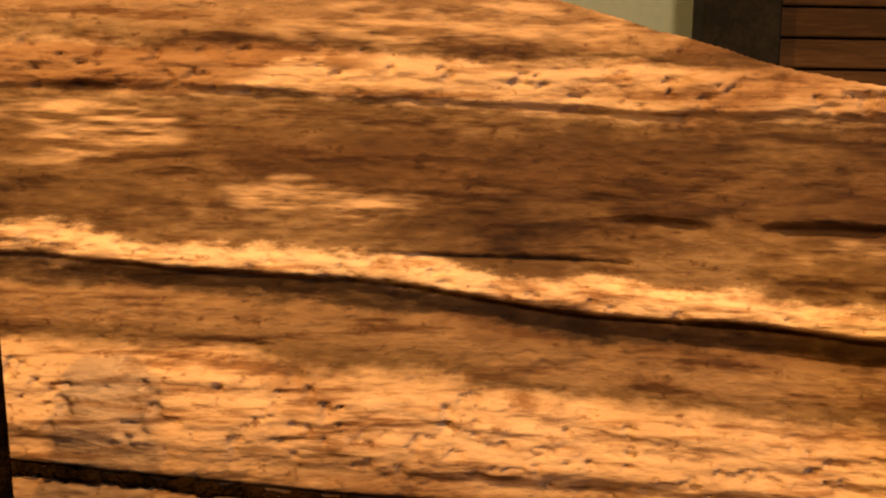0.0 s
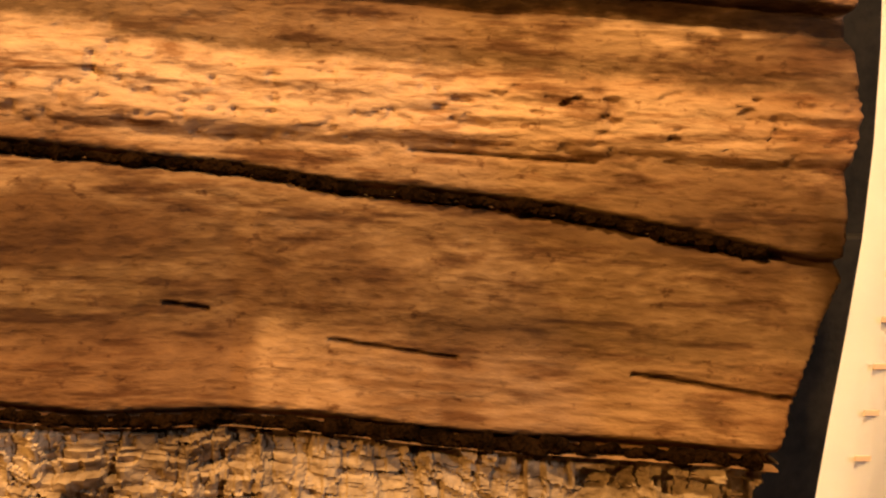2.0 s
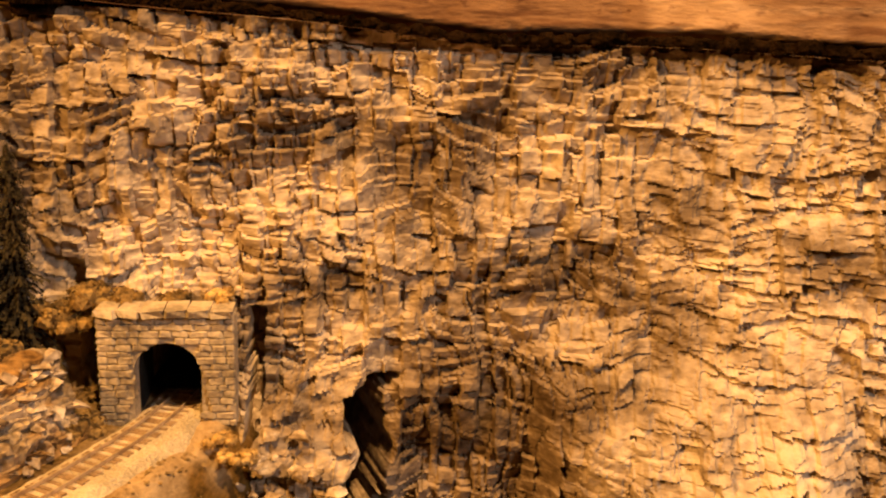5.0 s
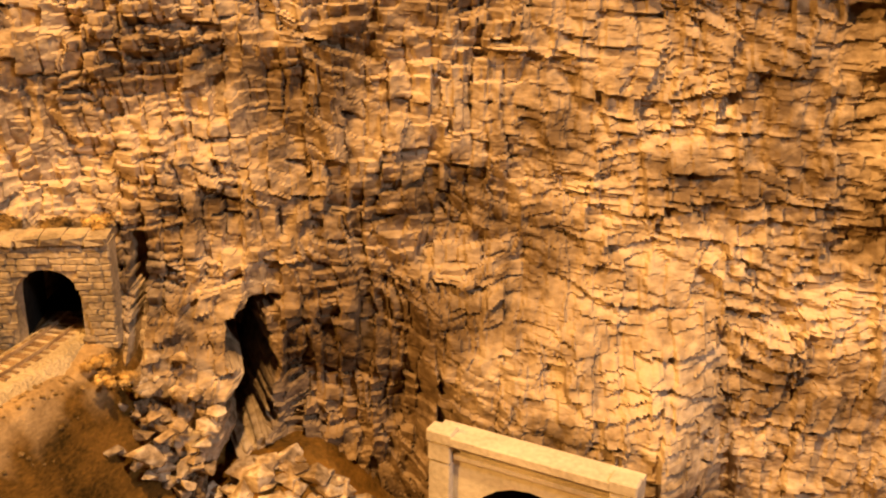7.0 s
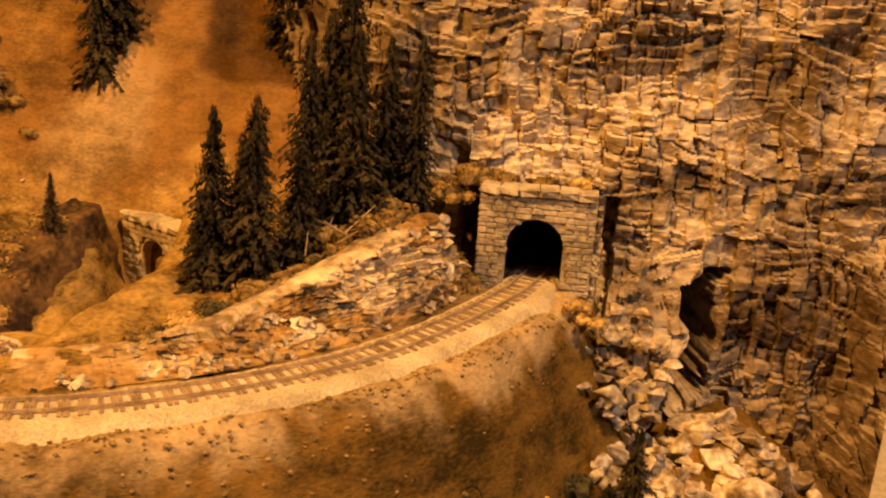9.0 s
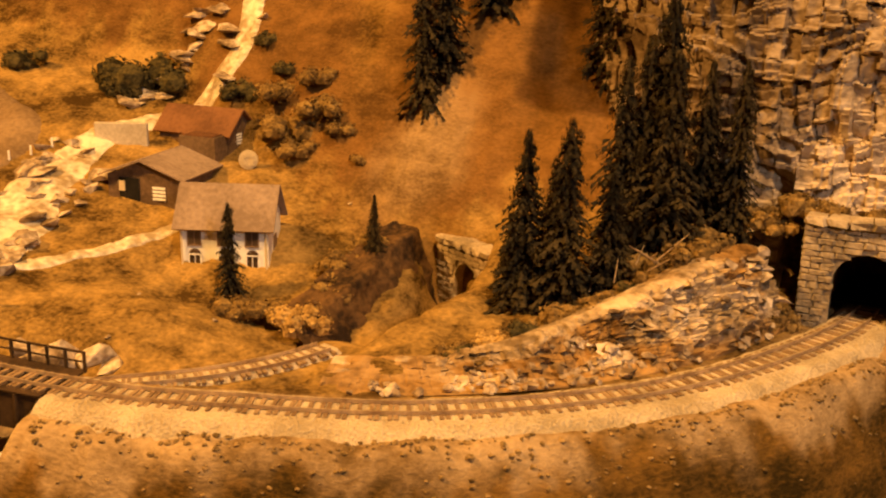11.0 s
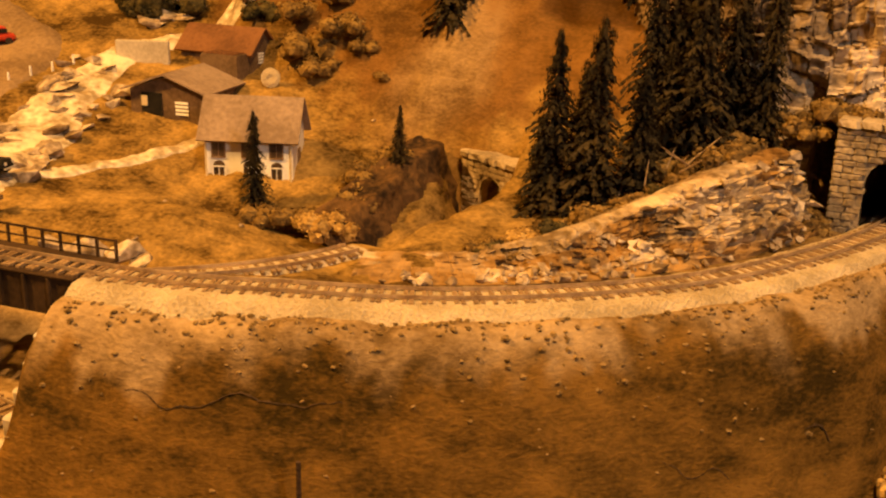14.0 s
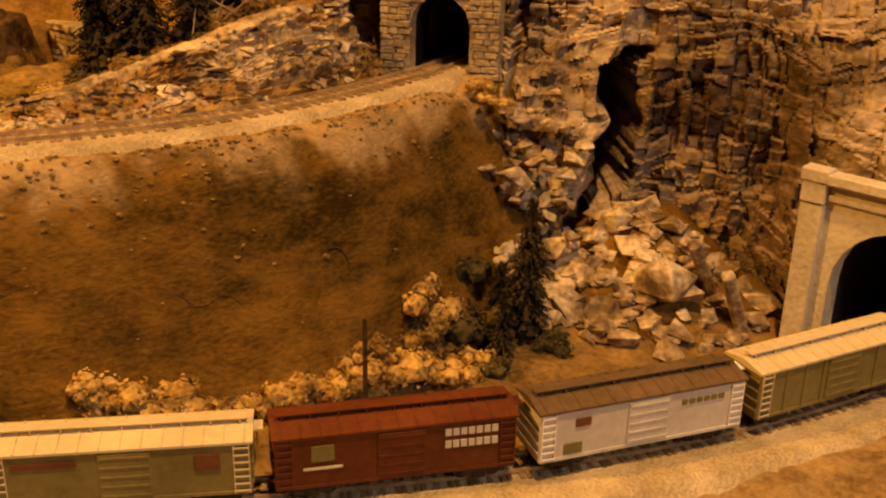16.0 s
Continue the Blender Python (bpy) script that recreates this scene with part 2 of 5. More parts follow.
def covered(name, base, meadow, hill, sand):
    """Ground cover: four colour pairs blended by the sheet's cover weights, each with noise at three scales."""
    m = bpy.data.materials.new(name)
    m.use_nodes = True
    nt = m.node_tree
    b = nt.nodes["Principled BSDF"]
    geo = nt.nodes.new("ShaderNodeNewGeometry")
    val = []
    level = nt.nodes.new("ShaderNodeMapping")
    level.inputs["Scale"].default_value = (1, 1, 1.9)
    nt.links.new(geo.outputs["Position"], level.inputs[0])
    for scale, detail in ((9, 5), (34, 6), (210, 6)):
        n = nt.nodes.new("ShaderNodeTexNoise")
        n.inputs["Scale"].default_value, n.inputs["Detail"].default_value, n.inputs["Roughness"].default_value = scale, detail, 0.6
        nt.links.new(level.outputs[0], n.inputs["Vector"])
        val.append(n)
    acc = None
    for n, k in zip(val, (0.44, 0.30, 0.26)):
        f = nt.nodes.new("ShaderNodeMath")
        f.operation = "MULTIPLY_ADD"
        f.inputs[1].default_value = k
        nt.links.new(n.outputs[0], f.inputs[0])
        if acc:
            nt.links.new(acc.outputs[0], f.inputs[2])
        else:
            f.inputs[2].default_value = 0
        acc = f
    rng = nt.nodes.new("ShaderNodeMapRange")
    rng.inputs[1].default_value, rng.inputs[2].default_value = 0.41, 0.60
    nt.links.new(acc.outputs[0], rng.inputs[0])
    att = nt.nodes.new("ShaderNodeVertexColor")
    att.layer_name = "cover"
    sep = nt.nodes.new("ShaderNodeSeparateColor")
    nt.links.new(att.outputs[0], sep.inputs[0])
    last = None
    for k, (c1, c2) in enumerate((base, meadow, hill, sand)):
        mx = nt.nodes.new("ShaderNodeMix")
        mx.data_type = "RGBA"
        mx.inputs[6].default_value, mx.inputs[7].default_value = (*c1, 1), (*c2, 1)
        nt.links.new(rng.outputs[0], mx.inputs[0])
        if last:
            up = nt.nodes.new("ShaderNodeMix")
            up.data_type = "RGBA"
            nt.links.new(sep.outputs[k - 1], up.inputs[0])
            nt.links.new(last.outputs[2], up.inputs[6])
            nt.links.new(mx.outputs[2], up.inputs[7])
            last = up
        else:
            last = mx
    nt.links.new(last.outputs[2], b.inputs["Base Color"])
    b.inputs["Roughness"].default_value, b.inputs["Specular IOR Level"].default_value = 0.95, 0.1
    bp = nt.nodes.new("ShaderNodeBump")
    bp.inputs["Strength"].default_value, bp.inputs["Distance"].default_value = 0.7, 0.008
    nt.links.new(acc.outputs[0], bp.inputs["Height"])
    nt.links.new(bp.outputs[0], b.inputs["Normal"])
    return m


M_COVER = covered("ground_cover", ((0.034, 0.020, 0.0035), (0.220, 0.113, 0.024)), ((0.055, 0.029, 0.006), (0.44, 0.27, 0.085)), ((0.085, 0.042, 0.011), (0.235, 0.118, 0.035)), ((0.17, 0.105, 0.045), (0.46, 0.32, 0.17)))


# ---- mesh helpers ----
def part(name, bm, material, parent=None, label="", smooth=False):
    me = bpy.data.meshes.new(name)
    bm.to_mesh(me)
    bm.free()
    me.materials.append(material)
    if smooth:
        for p in me.polygons:
            p.use_smooth = True
    ob = new(name, me)
    if parent:
        ob.parent = parent
    if label:
        ob["label"] = label
    return ob


def box(bm, cx, cy, cz, sx, sy, sz, m=None, bevel=0.0):
    mm = Matrix.Translation((cx, cy, cz)) @ Matrix.Diagonal((sx, sy, sz, 1))
    vs = bmesh.ops.create_cube(bm, size=1, matrix=(m @ mm) if m else mm)["verts"]
    if bevel:
        es = list({e for v in vs for e in v.link_edges})
        bmesh.ops.bevel(bm, geom=es, offset=bevel, segments=1, affect="EDGES")
    return vs


def empty(name, m):
    ob = new(name)
    ob.matrix_world = m
    ob.empty_display_size = 0.01
    return ob


def grid_mesh(name, xs, ys, zs, material, smooth=True):
    """A sheet from three equal 2D arrays."""
    h, w = xs.shape
    v = np.stack([xs, ys, zs], -1).reshape(-1, 3)
    i = np.arange(h * w).reshape(h, w)
    f = np.stack([i[:-1, :-1], i[:-1, 1:], i[1:, 1:], i[1:, :-1]], -1).reshape(-1, 4)
    me = bpy.data.meshes.new(name)
    me.from_pydata(v.tolist(), [], f.tolist())
    me.materials.append(material)
    if smooth:
        me.polygons.foreach_set("use_smooth", [True] * len(me.polygons))
    return new(name, me)


def hash2(i, j, seed=0):
    n = (i.astype(np.int64) * 374761393 + j.astype(np.int64) * 668265263 + seed * 974711) & 0xFFFFFFFF
    n = ((n ^ (n >> 13)) * 1274126177) & 0xFFFFFFFF
    return ((n ^ (n >> 16)) & 0xFFFFFF) / float(0xFFFFFF)


def vnoise(x, y, seed=0):
    i, j = np.floor(x), np.floor(y)
    u, v = x - i, y - j
    u, v = u * u * (3 - 2 * u), v * v * (3 - 2 * v)
    a, b = hash2(i, j, seed), hash2(i + 1, j, seed)
    c, d = hash2(i, j + 1, seed), hash2(i + 1, j + 1, seed)
    return (a * (1 - u) + b * u) * (1 - v) + (c * (1 - u) + d * u) * v


def fbm(x, y, seed=0, octaves=4):
    s, a, t = 0, 0.5, 0
    for k in range(octaves):
        s, t = s + a * vnoise(x * 2**k, y * 2**k, seed + k), t + a
        a *= 0.5
    return s / t


def sstep(a, b, x):
    t = np.clip((x - a) / (b - a), 0, 1)
    return t * t * (3 - 2 * t)


def spline(points, step=0.004):
    """A smooth line through plan points, at even steps."""
    p = np.array(points, float)
    p = np.vstack([2 * p[0] - p[1], p, 2 * p[-1] - p[-2]])
    out = []
    for k in range(1, len(p) - 2):
        t = np.linspace(0, 1, 60, endpoint=False)[:, None]
        a, b, c, d = p[k - 1 : k + 3]
        out.append(0.5 * (2 * b + (c - a) * t + (2 * a - 5 * b + 4 * c - d) * t**2 + (3 * b - a - 3 * c + d) * t**3))
    q = np.vstack(out + [p[-2:-1]])
    s = np.r_[0, np.cumsum(np.linalg.norm(np.diff(q, axis=0), axis=1))]
    n = np.arange(0, s[-1], step)
    return np.stack([np.interp(n, s, q[:, k]) for k in range(2)], -1)


UPPER = spline([(-1.6, 0.33), (-1.2, 0.315), (-0.95, 0.31), (-0.742, 0.332), (-0.63, 0.370), (-0.53, 0.417), (-0.44, 0.490), (-0.38, 0.566), (-0.33, 0.666), (-0.303, 0.75), (-0.29, 0.86)])
LOWER = spline([(-1.5, 0.16), (-1.0, 0.17), (-0.7, 0.212), (-0.5, 0.278), (-0.364, 0.335), (-0.229, 0.401), (-0.0998, 0.4776), (0.018, 0.573), (0.10, 0.665), (0.16, 0.76), (0.19, 0.86)])
ZT, ZL = 0.172, 0.0


def signed(line, x, y):
    """Distance to a plan line, positive on its right-hand side (towards the room)."""
    sh = x.shape
    q = np.stack([x.ravel(), y.ravel()], -1)
    best, sign = np.full(len(q), 9.0), np.ones(len(q))
    for k in range(0, len(line) - 4, 4):
        a, b = line[k], line[k + 4]
        ab = b - a
        t = np.clip(((q - a) @ ab) / (ab @ ab), 0, 1)
        e = q - (a + t[:, None] * ab)
        dd = np.hypot(e[:, 0], e[:, 1])
        near = dd < best
        best[near] = dd[near]
        sign[near] = np.where(ab[0] * e[near, 1] - ab[1] * e[near, 0] < 0, 1, -1)
    return (best * sign).reshape(sh)


BRANCH = spline([(-0.86, 0.345), (-0.80, 0.362), (-0.765, 0.392), (-0.722, 0.435), (-0.690, 0.487), (-0.672, 0.55), (-0.664, 0.63), (-0.668, 0.71), (-0.69, 0.79), (-0.71, 0.86)])


def ground(x, y):
    u = signed(UPPER, x, y)
    rough = (fbm(x * 100, y * 100, 4) - 0.5) * 0.005 + (fbm(x * 45, y * 45, 3) - 0.5) * 0.008 + (fbm(x * 10, y * 10, 5) - 0.5) * 0.022
    # room side: bench, bank, lower level
    front = ZT * (1 - sstep(0.040, 0.130, u + 0.02 * (fbm(x * 8, y * 8, 9) - 0.5)))
    # hill side
    village = 0.115 + 0.2 * np.clip(-x - 0.8, 0, 1) + 0.3 * np.clip(y - 0.6, 0, 0.3)
    village = village + 0.032 * np.exp(-(((x + 0.83) / 0.10) ** 2 + ((y - 0.52) / 0.07) ** 2))
    foot = 0.765 + 0.3 * np.clip(-x - 0.75, 0, 0.45)
    hill = 1.25 * np.clip(y - foot, 0, 1) + 0.07 * (fbm(x * 5, y * 5, 11) - 0.5) * sstep(0, 0.1, y - foot)
    spur = 0.066 * sstep(-0.60, -0.37, x) * sstep(0.062, 0.105, -u) - 0.004
    wx = sstep(-0.685, -0.625, x)
    back = village * (1 - wx) + (ZT + spur) * wx + hill
    k = sstep(0.030, 0.060, -u)
    z = np.where(u > 0, front, ZT * (1 - k) + back * k)
    # heap of fallen rock
    z = z + 0.075 * np.exp(-(((x + 0.125) / 0.085) ** 2)) * sstep(0.60, 0.73, y) * (y > 0.5)
    # cutting of the branch track
    v = signed(BRANCH, x, y)
    zb = 0.150 - 0.042 * sstep(0.53, 0.66, y)
    kb = sstep(0.018, 0.045, np.abs(v)) * 1.0
    kb = np.where((u < -0.03) & (y < 0.785), kb, 1.0)
    z = z * kb + zb * (1 - kb)
    z = z + 0.008 * np.exp(-(((x + 0.605) / 0.024) ** 2)) * sstep(0.50, 0.58, y) * (1 - sstep(0.68, 0.76, y))
    z = z + 0.045 * np.exp(-(((x + 0.615) / 0.026) ** 2) - ((y - 0.765) / 0.05) ** 2)
    # ravine under the bridge
    r = (1 - sstep(-0.772, -0.754, x)) * np.exp(-(((y - 0.29) / 0.125) ** 4))
    z = z * (1 - r) + 0.07 * r
    calm = sstep(0.02, 0.05, np.abs(u)) * np.where(y < 0.8, sstep(0.015, 0.03, np.abs(v)), 1)
    lower = sstep(0.03, 0.07, np.abs(signed(LOWER, x, y)))
    return z + rough * calm * lower


def ground_at(x, y):
    return float(ground(np.array([[float(x)]]), np.array([[float(y)]]))[0, 0])


gx, gy = np.meshgrid(np.arange(-1.9, 0.62, 0.0045), np.arange(0.02, 1.5, 0.0045))
gz = ground(gx, gy)
terrain = tagged(grid_mesh("ground", gx, gy, gz, M_COVER), "dry brown grass, golden meadow and bare hillside of a plaster landscape", "ground", kind="structure")
u0 = signed(UPPER, gx, gy)
jag = (fbm(gx * 28, gy * 28, 77) - 0.5) * 0.10 + (fbm(gx * 90, gy * 90, 78) - 0.5) * 0.05
foot0 = 0.785 + 0.3 * np.clip(-gx - 0.75, 0, 0.45)
behind = 1 - sstep(-0.035, -0.02, u0)
w_meadow = behind
w_hill = behind * sstep(-0.02, 0.03, gy - foot0 + 0.8 * jag) * (gx < -0.40)
w_sand = (1 - behind) * np.maximum((1 - sstep(0.004, 0.03, gz + 0.3 * jag)) * (0.35 + 0.65 * sstep(-0.04, 0.0, signed(LOWER, gx, gy) + 0.2 * jag)), sstep(0.140, 0.166, gz + 0.75 * jag))
w_sand = np.maximum(w_sand, (1 - sstep(-0.80, -0.77, gx)) * (np.abs(gy - 0.28) < 0.13))
scar = np.exp(-((((gx + 0.757 + 0.5 * jag) / 0.050) ** 2) + ((gy - 0.828) / 0.045) ** 2) ** 1.5)
streak = np.exp(-(((gx + 0.875 + 0.3 * (gy - 0.93) + 0.4 * jag) / 0.028) ** 2)) * sstep(0.84, 0.93, gy)
w_sand = np.maximum(w_sand, 0.75 * scar)
w_hill, w_meadow = w_hill * (1 - 0.6 * streak), w_meadow * (1 - 0.6 * streak)
layer = terrain.data.color_attributes.new("cover", "FLOAT_COLOR", "POINT")
layer.data.foreach_set("color", np.stack([w_meadow, w_hill, w_sand, np.ones_like(gx)], -1).ravel().tolist())

# ---- cliff ----
def blocks(s, h, sh, sw, seed, bias=0.0):
    """Offsets of broken blocks laid in rough courses: value with tilt, and the distance to a joint. bias leans each block out at its top."""
    row = np.floor(h / sh)
    fr = h / sh - row
    width = sw * (0.5 + 1.2 * hash2(row, row * 0, seed))
    c = s / width + hash2(row, row * 0 + 7, seed) * 9
    col = np.floor(c)
    fc = c - col
    v = hash2(row, col, seed + 1)
    tx, ty = hash2(row, col, seed + 2) - 0.5, hash2(row, col, seed + 3) - 0.5
    edge = np.minimum(np.minimum(fr, 1 - fr) * sh, np.minimum(fc, 1 - fc) * width)
    return v - 0.5 + 1.5 * tx * (fc - 0.5) + (1.3 * ty + bias) * (fr - 0.5), edge


def cleft(x, z):
    """Depth of the slanting cleft beside the rubble."""
    cl = np.abs(x + 0.153 - 0.22 * (z - 0.15) + 0.05 * (fbm(z * 22, z * 0, 91) - 0.5)) + 0.02 * (fbm(x * 60, z * 60, 92) - 0.5)
    return 0.12 * (1 - sstep(0.008, 0.016, cl)) * (1 - sstep(0.185, 0.205, z))


def cliff_y(x, z):
    y = 0.765 - 0.20 * np.clip(x + 0.03, 0, 1) + 0.10 * (z - 0.3) + 1.1 * np.clip(-0.43 - x, 0, 1) ** 1.2
    # buttress beside the portal, the cleft and the hollow behind the rubble
    y = y - 0.045 * sstep(-0.27, -0.23, x) * (1 - sstep(-0.165, -0.150, x - 0.25 * (z - 0.15))) * (1 - sstep(0.12, 0.22, z))
    y = np.where((np.abs(x + 0.296) < 0.034) & (z < 0.250), y + 0.30, y)
    w = (1 - sstep(0.125, 0.27, z + 0.03 * (fbm(x * 20, z * 20, 94) - 0.5))) * sstep(-0.03, 0.01, x) * (1 - sstep(0.15, 0.22, x))
    y = y * (1 - w) + (0.708 - 0.45 * x) * w
    y = np.where((np.abs(x - 0.08) < 0.048) & (z < 0.105), y + 0.30, y)
    y = y + cleft(x, z)
    y = np.where((np.abs(x + 0.240 + 0.01 * (fbm(z * 40, z * 0, 93) - 0.5)) < 0.006) & (z < 0.255) & (z > 0.15), y + 0.035, y)
    y = np.where((np.abs(x + 0.365 + 0.008 * (fbm(z * 40, z * 0, 98) - 0.5)) < 0.009) & (z < 0.262) & (z > 0.15), y + 0.06, y)
    y = y + 0.014 * sstep(-0.14, -0.12, x) * (1 - sstep(0.0, 0.04, x)) * (1 - sstep(0.12, 0.16, z))
    return y


def rugged(x, z, seed, k=1.0, coursed=None):
    """Relief of a broken rock face, in metres towards the viewer: squared courses with lit ledges, passing into flaky shingled rock."""
    # facets: large cells that shift and tilt the courses, so that none runs far
    ci, cj = np.floor((x + 0.03 * (fbm(x * 15, z * 15, seed + 20) - 0.5)) / 0.052), np.floor((z + 0.03 * (fbm(x * 15, z * 15, seed + 21) - 0.5)) / 0.045)
    turn = (hash2(ci, cj, seed + 22) - 0.5) * 0.6
    wx = x + 0.030 * (fbm(x * 11, z * 11, seed) - 0.5) + 0.007 * (fbm(x * 55, z * 55, seed + 8) - 0.5) + 0.2 * turn * (z - cj * 0.045)
    wz = z + 0.030 * (fbm(x * 9, z * 9, seed + 1) - 0.5) + 0.006 * (fbm(x * 55, z * 55, seed + 9) - 0.5) + turn * (x - ci * 0.052) + 0.04 * hash2(ci, cj, seed + 23)
    wz = wz + 0.008 * (vnoise(wz * 40, wz * 0, seed + 24) - 0.5)
    if coursed is None:
        coursed = 1 - sstep(0.02, 0.10, x + 0.10 * (fbm(x * 9, z * 9, seed + 5) - 0.5) - 0.25 * np.clip(z - 0.36, 0, 1))
    flaky = 1 - coursed
    b0, e0 = blocks(wx + 0.7, wz, 0.060, 0.055, seed + 2)
    b1, e1 = blocks(wz + 0.3, wx + 0.6, 0.0150, 0.026, seed + 3)
    b2, e2 = blocks(wx + 0.3, wz + 0.2, 0.0115, 0.0125, seed + 4, 0.5)
    b3, e3 = blocks(wx + 0.5, wz + 0.4, 0.0300, 0.034, seed + 10, 0.8)
    f1, g1 = blocks(wx + 0.1, wz + 0.12 * wx, 0.0150, 0.021, seed + 11, -0.7)
    f2, g2 = blocks(wx + 0.9, wz, 0.046, 0.021, seed + 12, 0.3)
    f3, g3 = blocks(wx + 0.2, wz - 0.1 * wx, 0.0075, 0.014, seed + 13, -0.6)
    fine = sstep(0.42, 0.58, fbm(x * 12, z * 12, seed + 14))
    some = sstep(0.35, 0.6, fbm(x * 30, z * 30, seed + 15))
    r = 0.010 * b0 + 0.036 * (fbm(x * 7, z * 7, seed + 6) - 0.5) + 0.005 * (fbm(x * 90, z * 70, seed + 7) - 0.5)
    r += coursed * ((0.004 + 0.008 * (1 - fine)) * b1 + (0.002 + 0.006 * fine) * b2 + 0.006 * b3 - 0.004 * some * (1 - sstep(0, 0.0018, e1)) - 0.002 * fine * some * (1 - sstep(0, 0.0014, e2)))
    r += flaky * ((0.002 + 0.005 * some) * f1 + 0.007 * f2 + (0.001 + 0.003 * fine) * f3)
    return r * k


cx, cz = np.meshgrid(np.arange(-0.60, 0.425, 0.0016), np.arange(-0.02, 0.478, 0.0015))
cy = cliff_y(cx, cz) - rugged(cx, cz, 21, 0.85)
right = 0.350 + 0.165 * (cz - 0.15) + 0.012 * (fbm(cz * 30, cz * 0, 29) - 0.5)
past = np.clip(cx - right, 0, 1)
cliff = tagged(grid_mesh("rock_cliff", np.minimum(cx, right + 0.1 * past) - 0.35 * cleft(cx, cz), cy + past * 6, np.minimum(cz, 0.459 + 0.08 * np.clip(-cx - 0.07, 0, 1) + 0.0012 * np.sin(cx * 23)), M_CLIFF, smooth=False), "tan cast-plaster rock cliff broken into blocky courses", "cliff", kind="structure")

# browner rock of the hollow, and weaker light put into the colour elsewhere
stain_shade = 0.75 * sstep(-0.17, -0.12, cx) * (1 - 0.7 * sstep(-0.01, 0.04, cx)) * (1 - sstep(0.08, 0.18, cx)) * (1 - sstep(0.20, 0.29, cz + 0.08 * (fbm(cx * 25, cz * 25, 95) - 0.5)))
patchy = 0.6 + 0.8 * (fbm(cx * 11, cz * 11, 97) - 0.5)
stain_shade = np.maximum(stain_shade, sstep(0.50, 0.66, fbm(cx * 6, cz * 9, 96)) * 0.55 * (1 - 0.8 * sstep(0.04, 0.12, cx)))
# dimmer light on the left part, the top and the left end, as colour
stain_shade = np.maximum(stain_shade, 0.45 * patchy * sstep(-0.22, -0.14, cx) * (1 - sstep(-0.02, 0.06, cx)) * sstep(0.17, 0.21, cz) * (1 - sstep(0.33, 0.42, cz)))
stain_shade = np.maximum(stain_shade, 0.75 * patchy * sstep(0.35, 0.44, cz) * (0.5 + 0.5 * sstep(-0.16, -0.06, cx)))
stain_shade = np.maximum(stain_shade, 0.75 * patchy * (1 - sstep(-0.42, -0.34, cx)))
layer = cliff.data.color_attributes.new("stain_shade", "FLOAT_COLOR", "POINT")
layer.data.foreach_set("color", np.stack([stain_shade, stain_shade, stain_shade, np.ones_like(cx)], -1).ravel().tolist())

# ---- strata ----
sx, sz = np.meshgrid(np.arange(-0.60, 0.5001, 0.0024), np.arange(0.445, 1.07, 0.0018))


def seam_low(x):
    return 0.462 + 0.08 * np.clip(-x - 0.07, 0, 1) + 0.0012 * np.sin(x * 23)


def seam_high(x):
    return np.interp(x, (-0.6, -0.18, -0.01, 0.03, 0.11, 0.187, 0.266, 0.35, 0.43), (0.69, 0.650, 0.637, 0.634, 0.625, 0.622, 0.616, 0.604, 0.591))


def dip(x):
    """Drop of the beds along the face, against their height at the middle."""
    return np.interp(x, (-0.6, -0.41, -0.244, -0.074, 0.06, 0.2, 0.32, 0.44, 0.6), (0.062, 0.047, 0.036, 0.021, 0.005, -0.001, -0.003, -0.010, -0.02))


def strata_y(x, z):
    return 0.775 + 0.42 * (np.clip(z, 0.45, 0.65) - 0.46) + 0.25 * np.clip(z - 0.65, 0, 1) - 0.26 * np.clip(x - 0.03, 0, 1)


h1 = sz - dip(sx) * np.interp(sz, (0.62, 0.73, 0.86, 0.95), (0.0, 1.0, 1.0, 0.35)) + 0.007 * (fbm(sx * 6, sz * 6, 51) - 0.5)
lay = fbm(sx * 5, h1 * 32, 52, 4) - 0.5
lay2 = fbm(sx * 18, h1 * 130, 53, 4) - 0.5
pits = sstep(0.62, 0.75, fbm(sx * 90, h1 * 160, 54, 3))
rough_band = np.exp(-(((h1 - 0.69) / 0.03) ** 2)) + 1.2 * np.exp(-(((h1 - 0.952) / 0.018) ** 2)) + 0.8 * np.exp(-(((h1 - 0.79) / 0.012) ** 2)) + 0.3
brk = 0.4 + 1.2 * fbm(sx * 7, sz * 3, 55)
hj = h1 + 0.008 * (fbm(sx * 14, sz * 8, 56) - 0.5)
out = 0.010 * lay + 0.007 * lay2 * rough_band - 0.0035 * pits * rough_band
shelf = sstep(-0.16, 0.06, sx)
out += 0.010 * brk * sstep(0.776, 0.783, hj) * (1 - sstep(0.792, 0.806, hj)) - (0.004 + 0.008 * shelf) * sstep(0.752, 0.758, hj) * (1 - sstep(0.774, 0.780, hj))
out += 0.007 * brk * sstep(0.930, 0.938, hj) * (1 - sstep(0.955, 0.972, hj))
gate = sstep(0.02, 0.12, sx) * sstep(0.35, 0.55, fbm(sx * 16, sz * 6, 59))
out += gate * (0.007 * np.exp(-(((hj - 0.858) / 0.006) ** 2)) - 0.006 * np.exp(-(((hj - 0.848) / 0.004) ** 2)))
out += 0.010 * sstep(0.656, 0.672, hj) * (1 - sstep(0.700, 0.722, hj))
out -= 0.016 * np.exp(-(((sz - seam_high(sx)) / 0.0045) ** 2)) + 0.018 * np.exp(-(((sz - seam_low(sx)) / 0.006) ** 2))
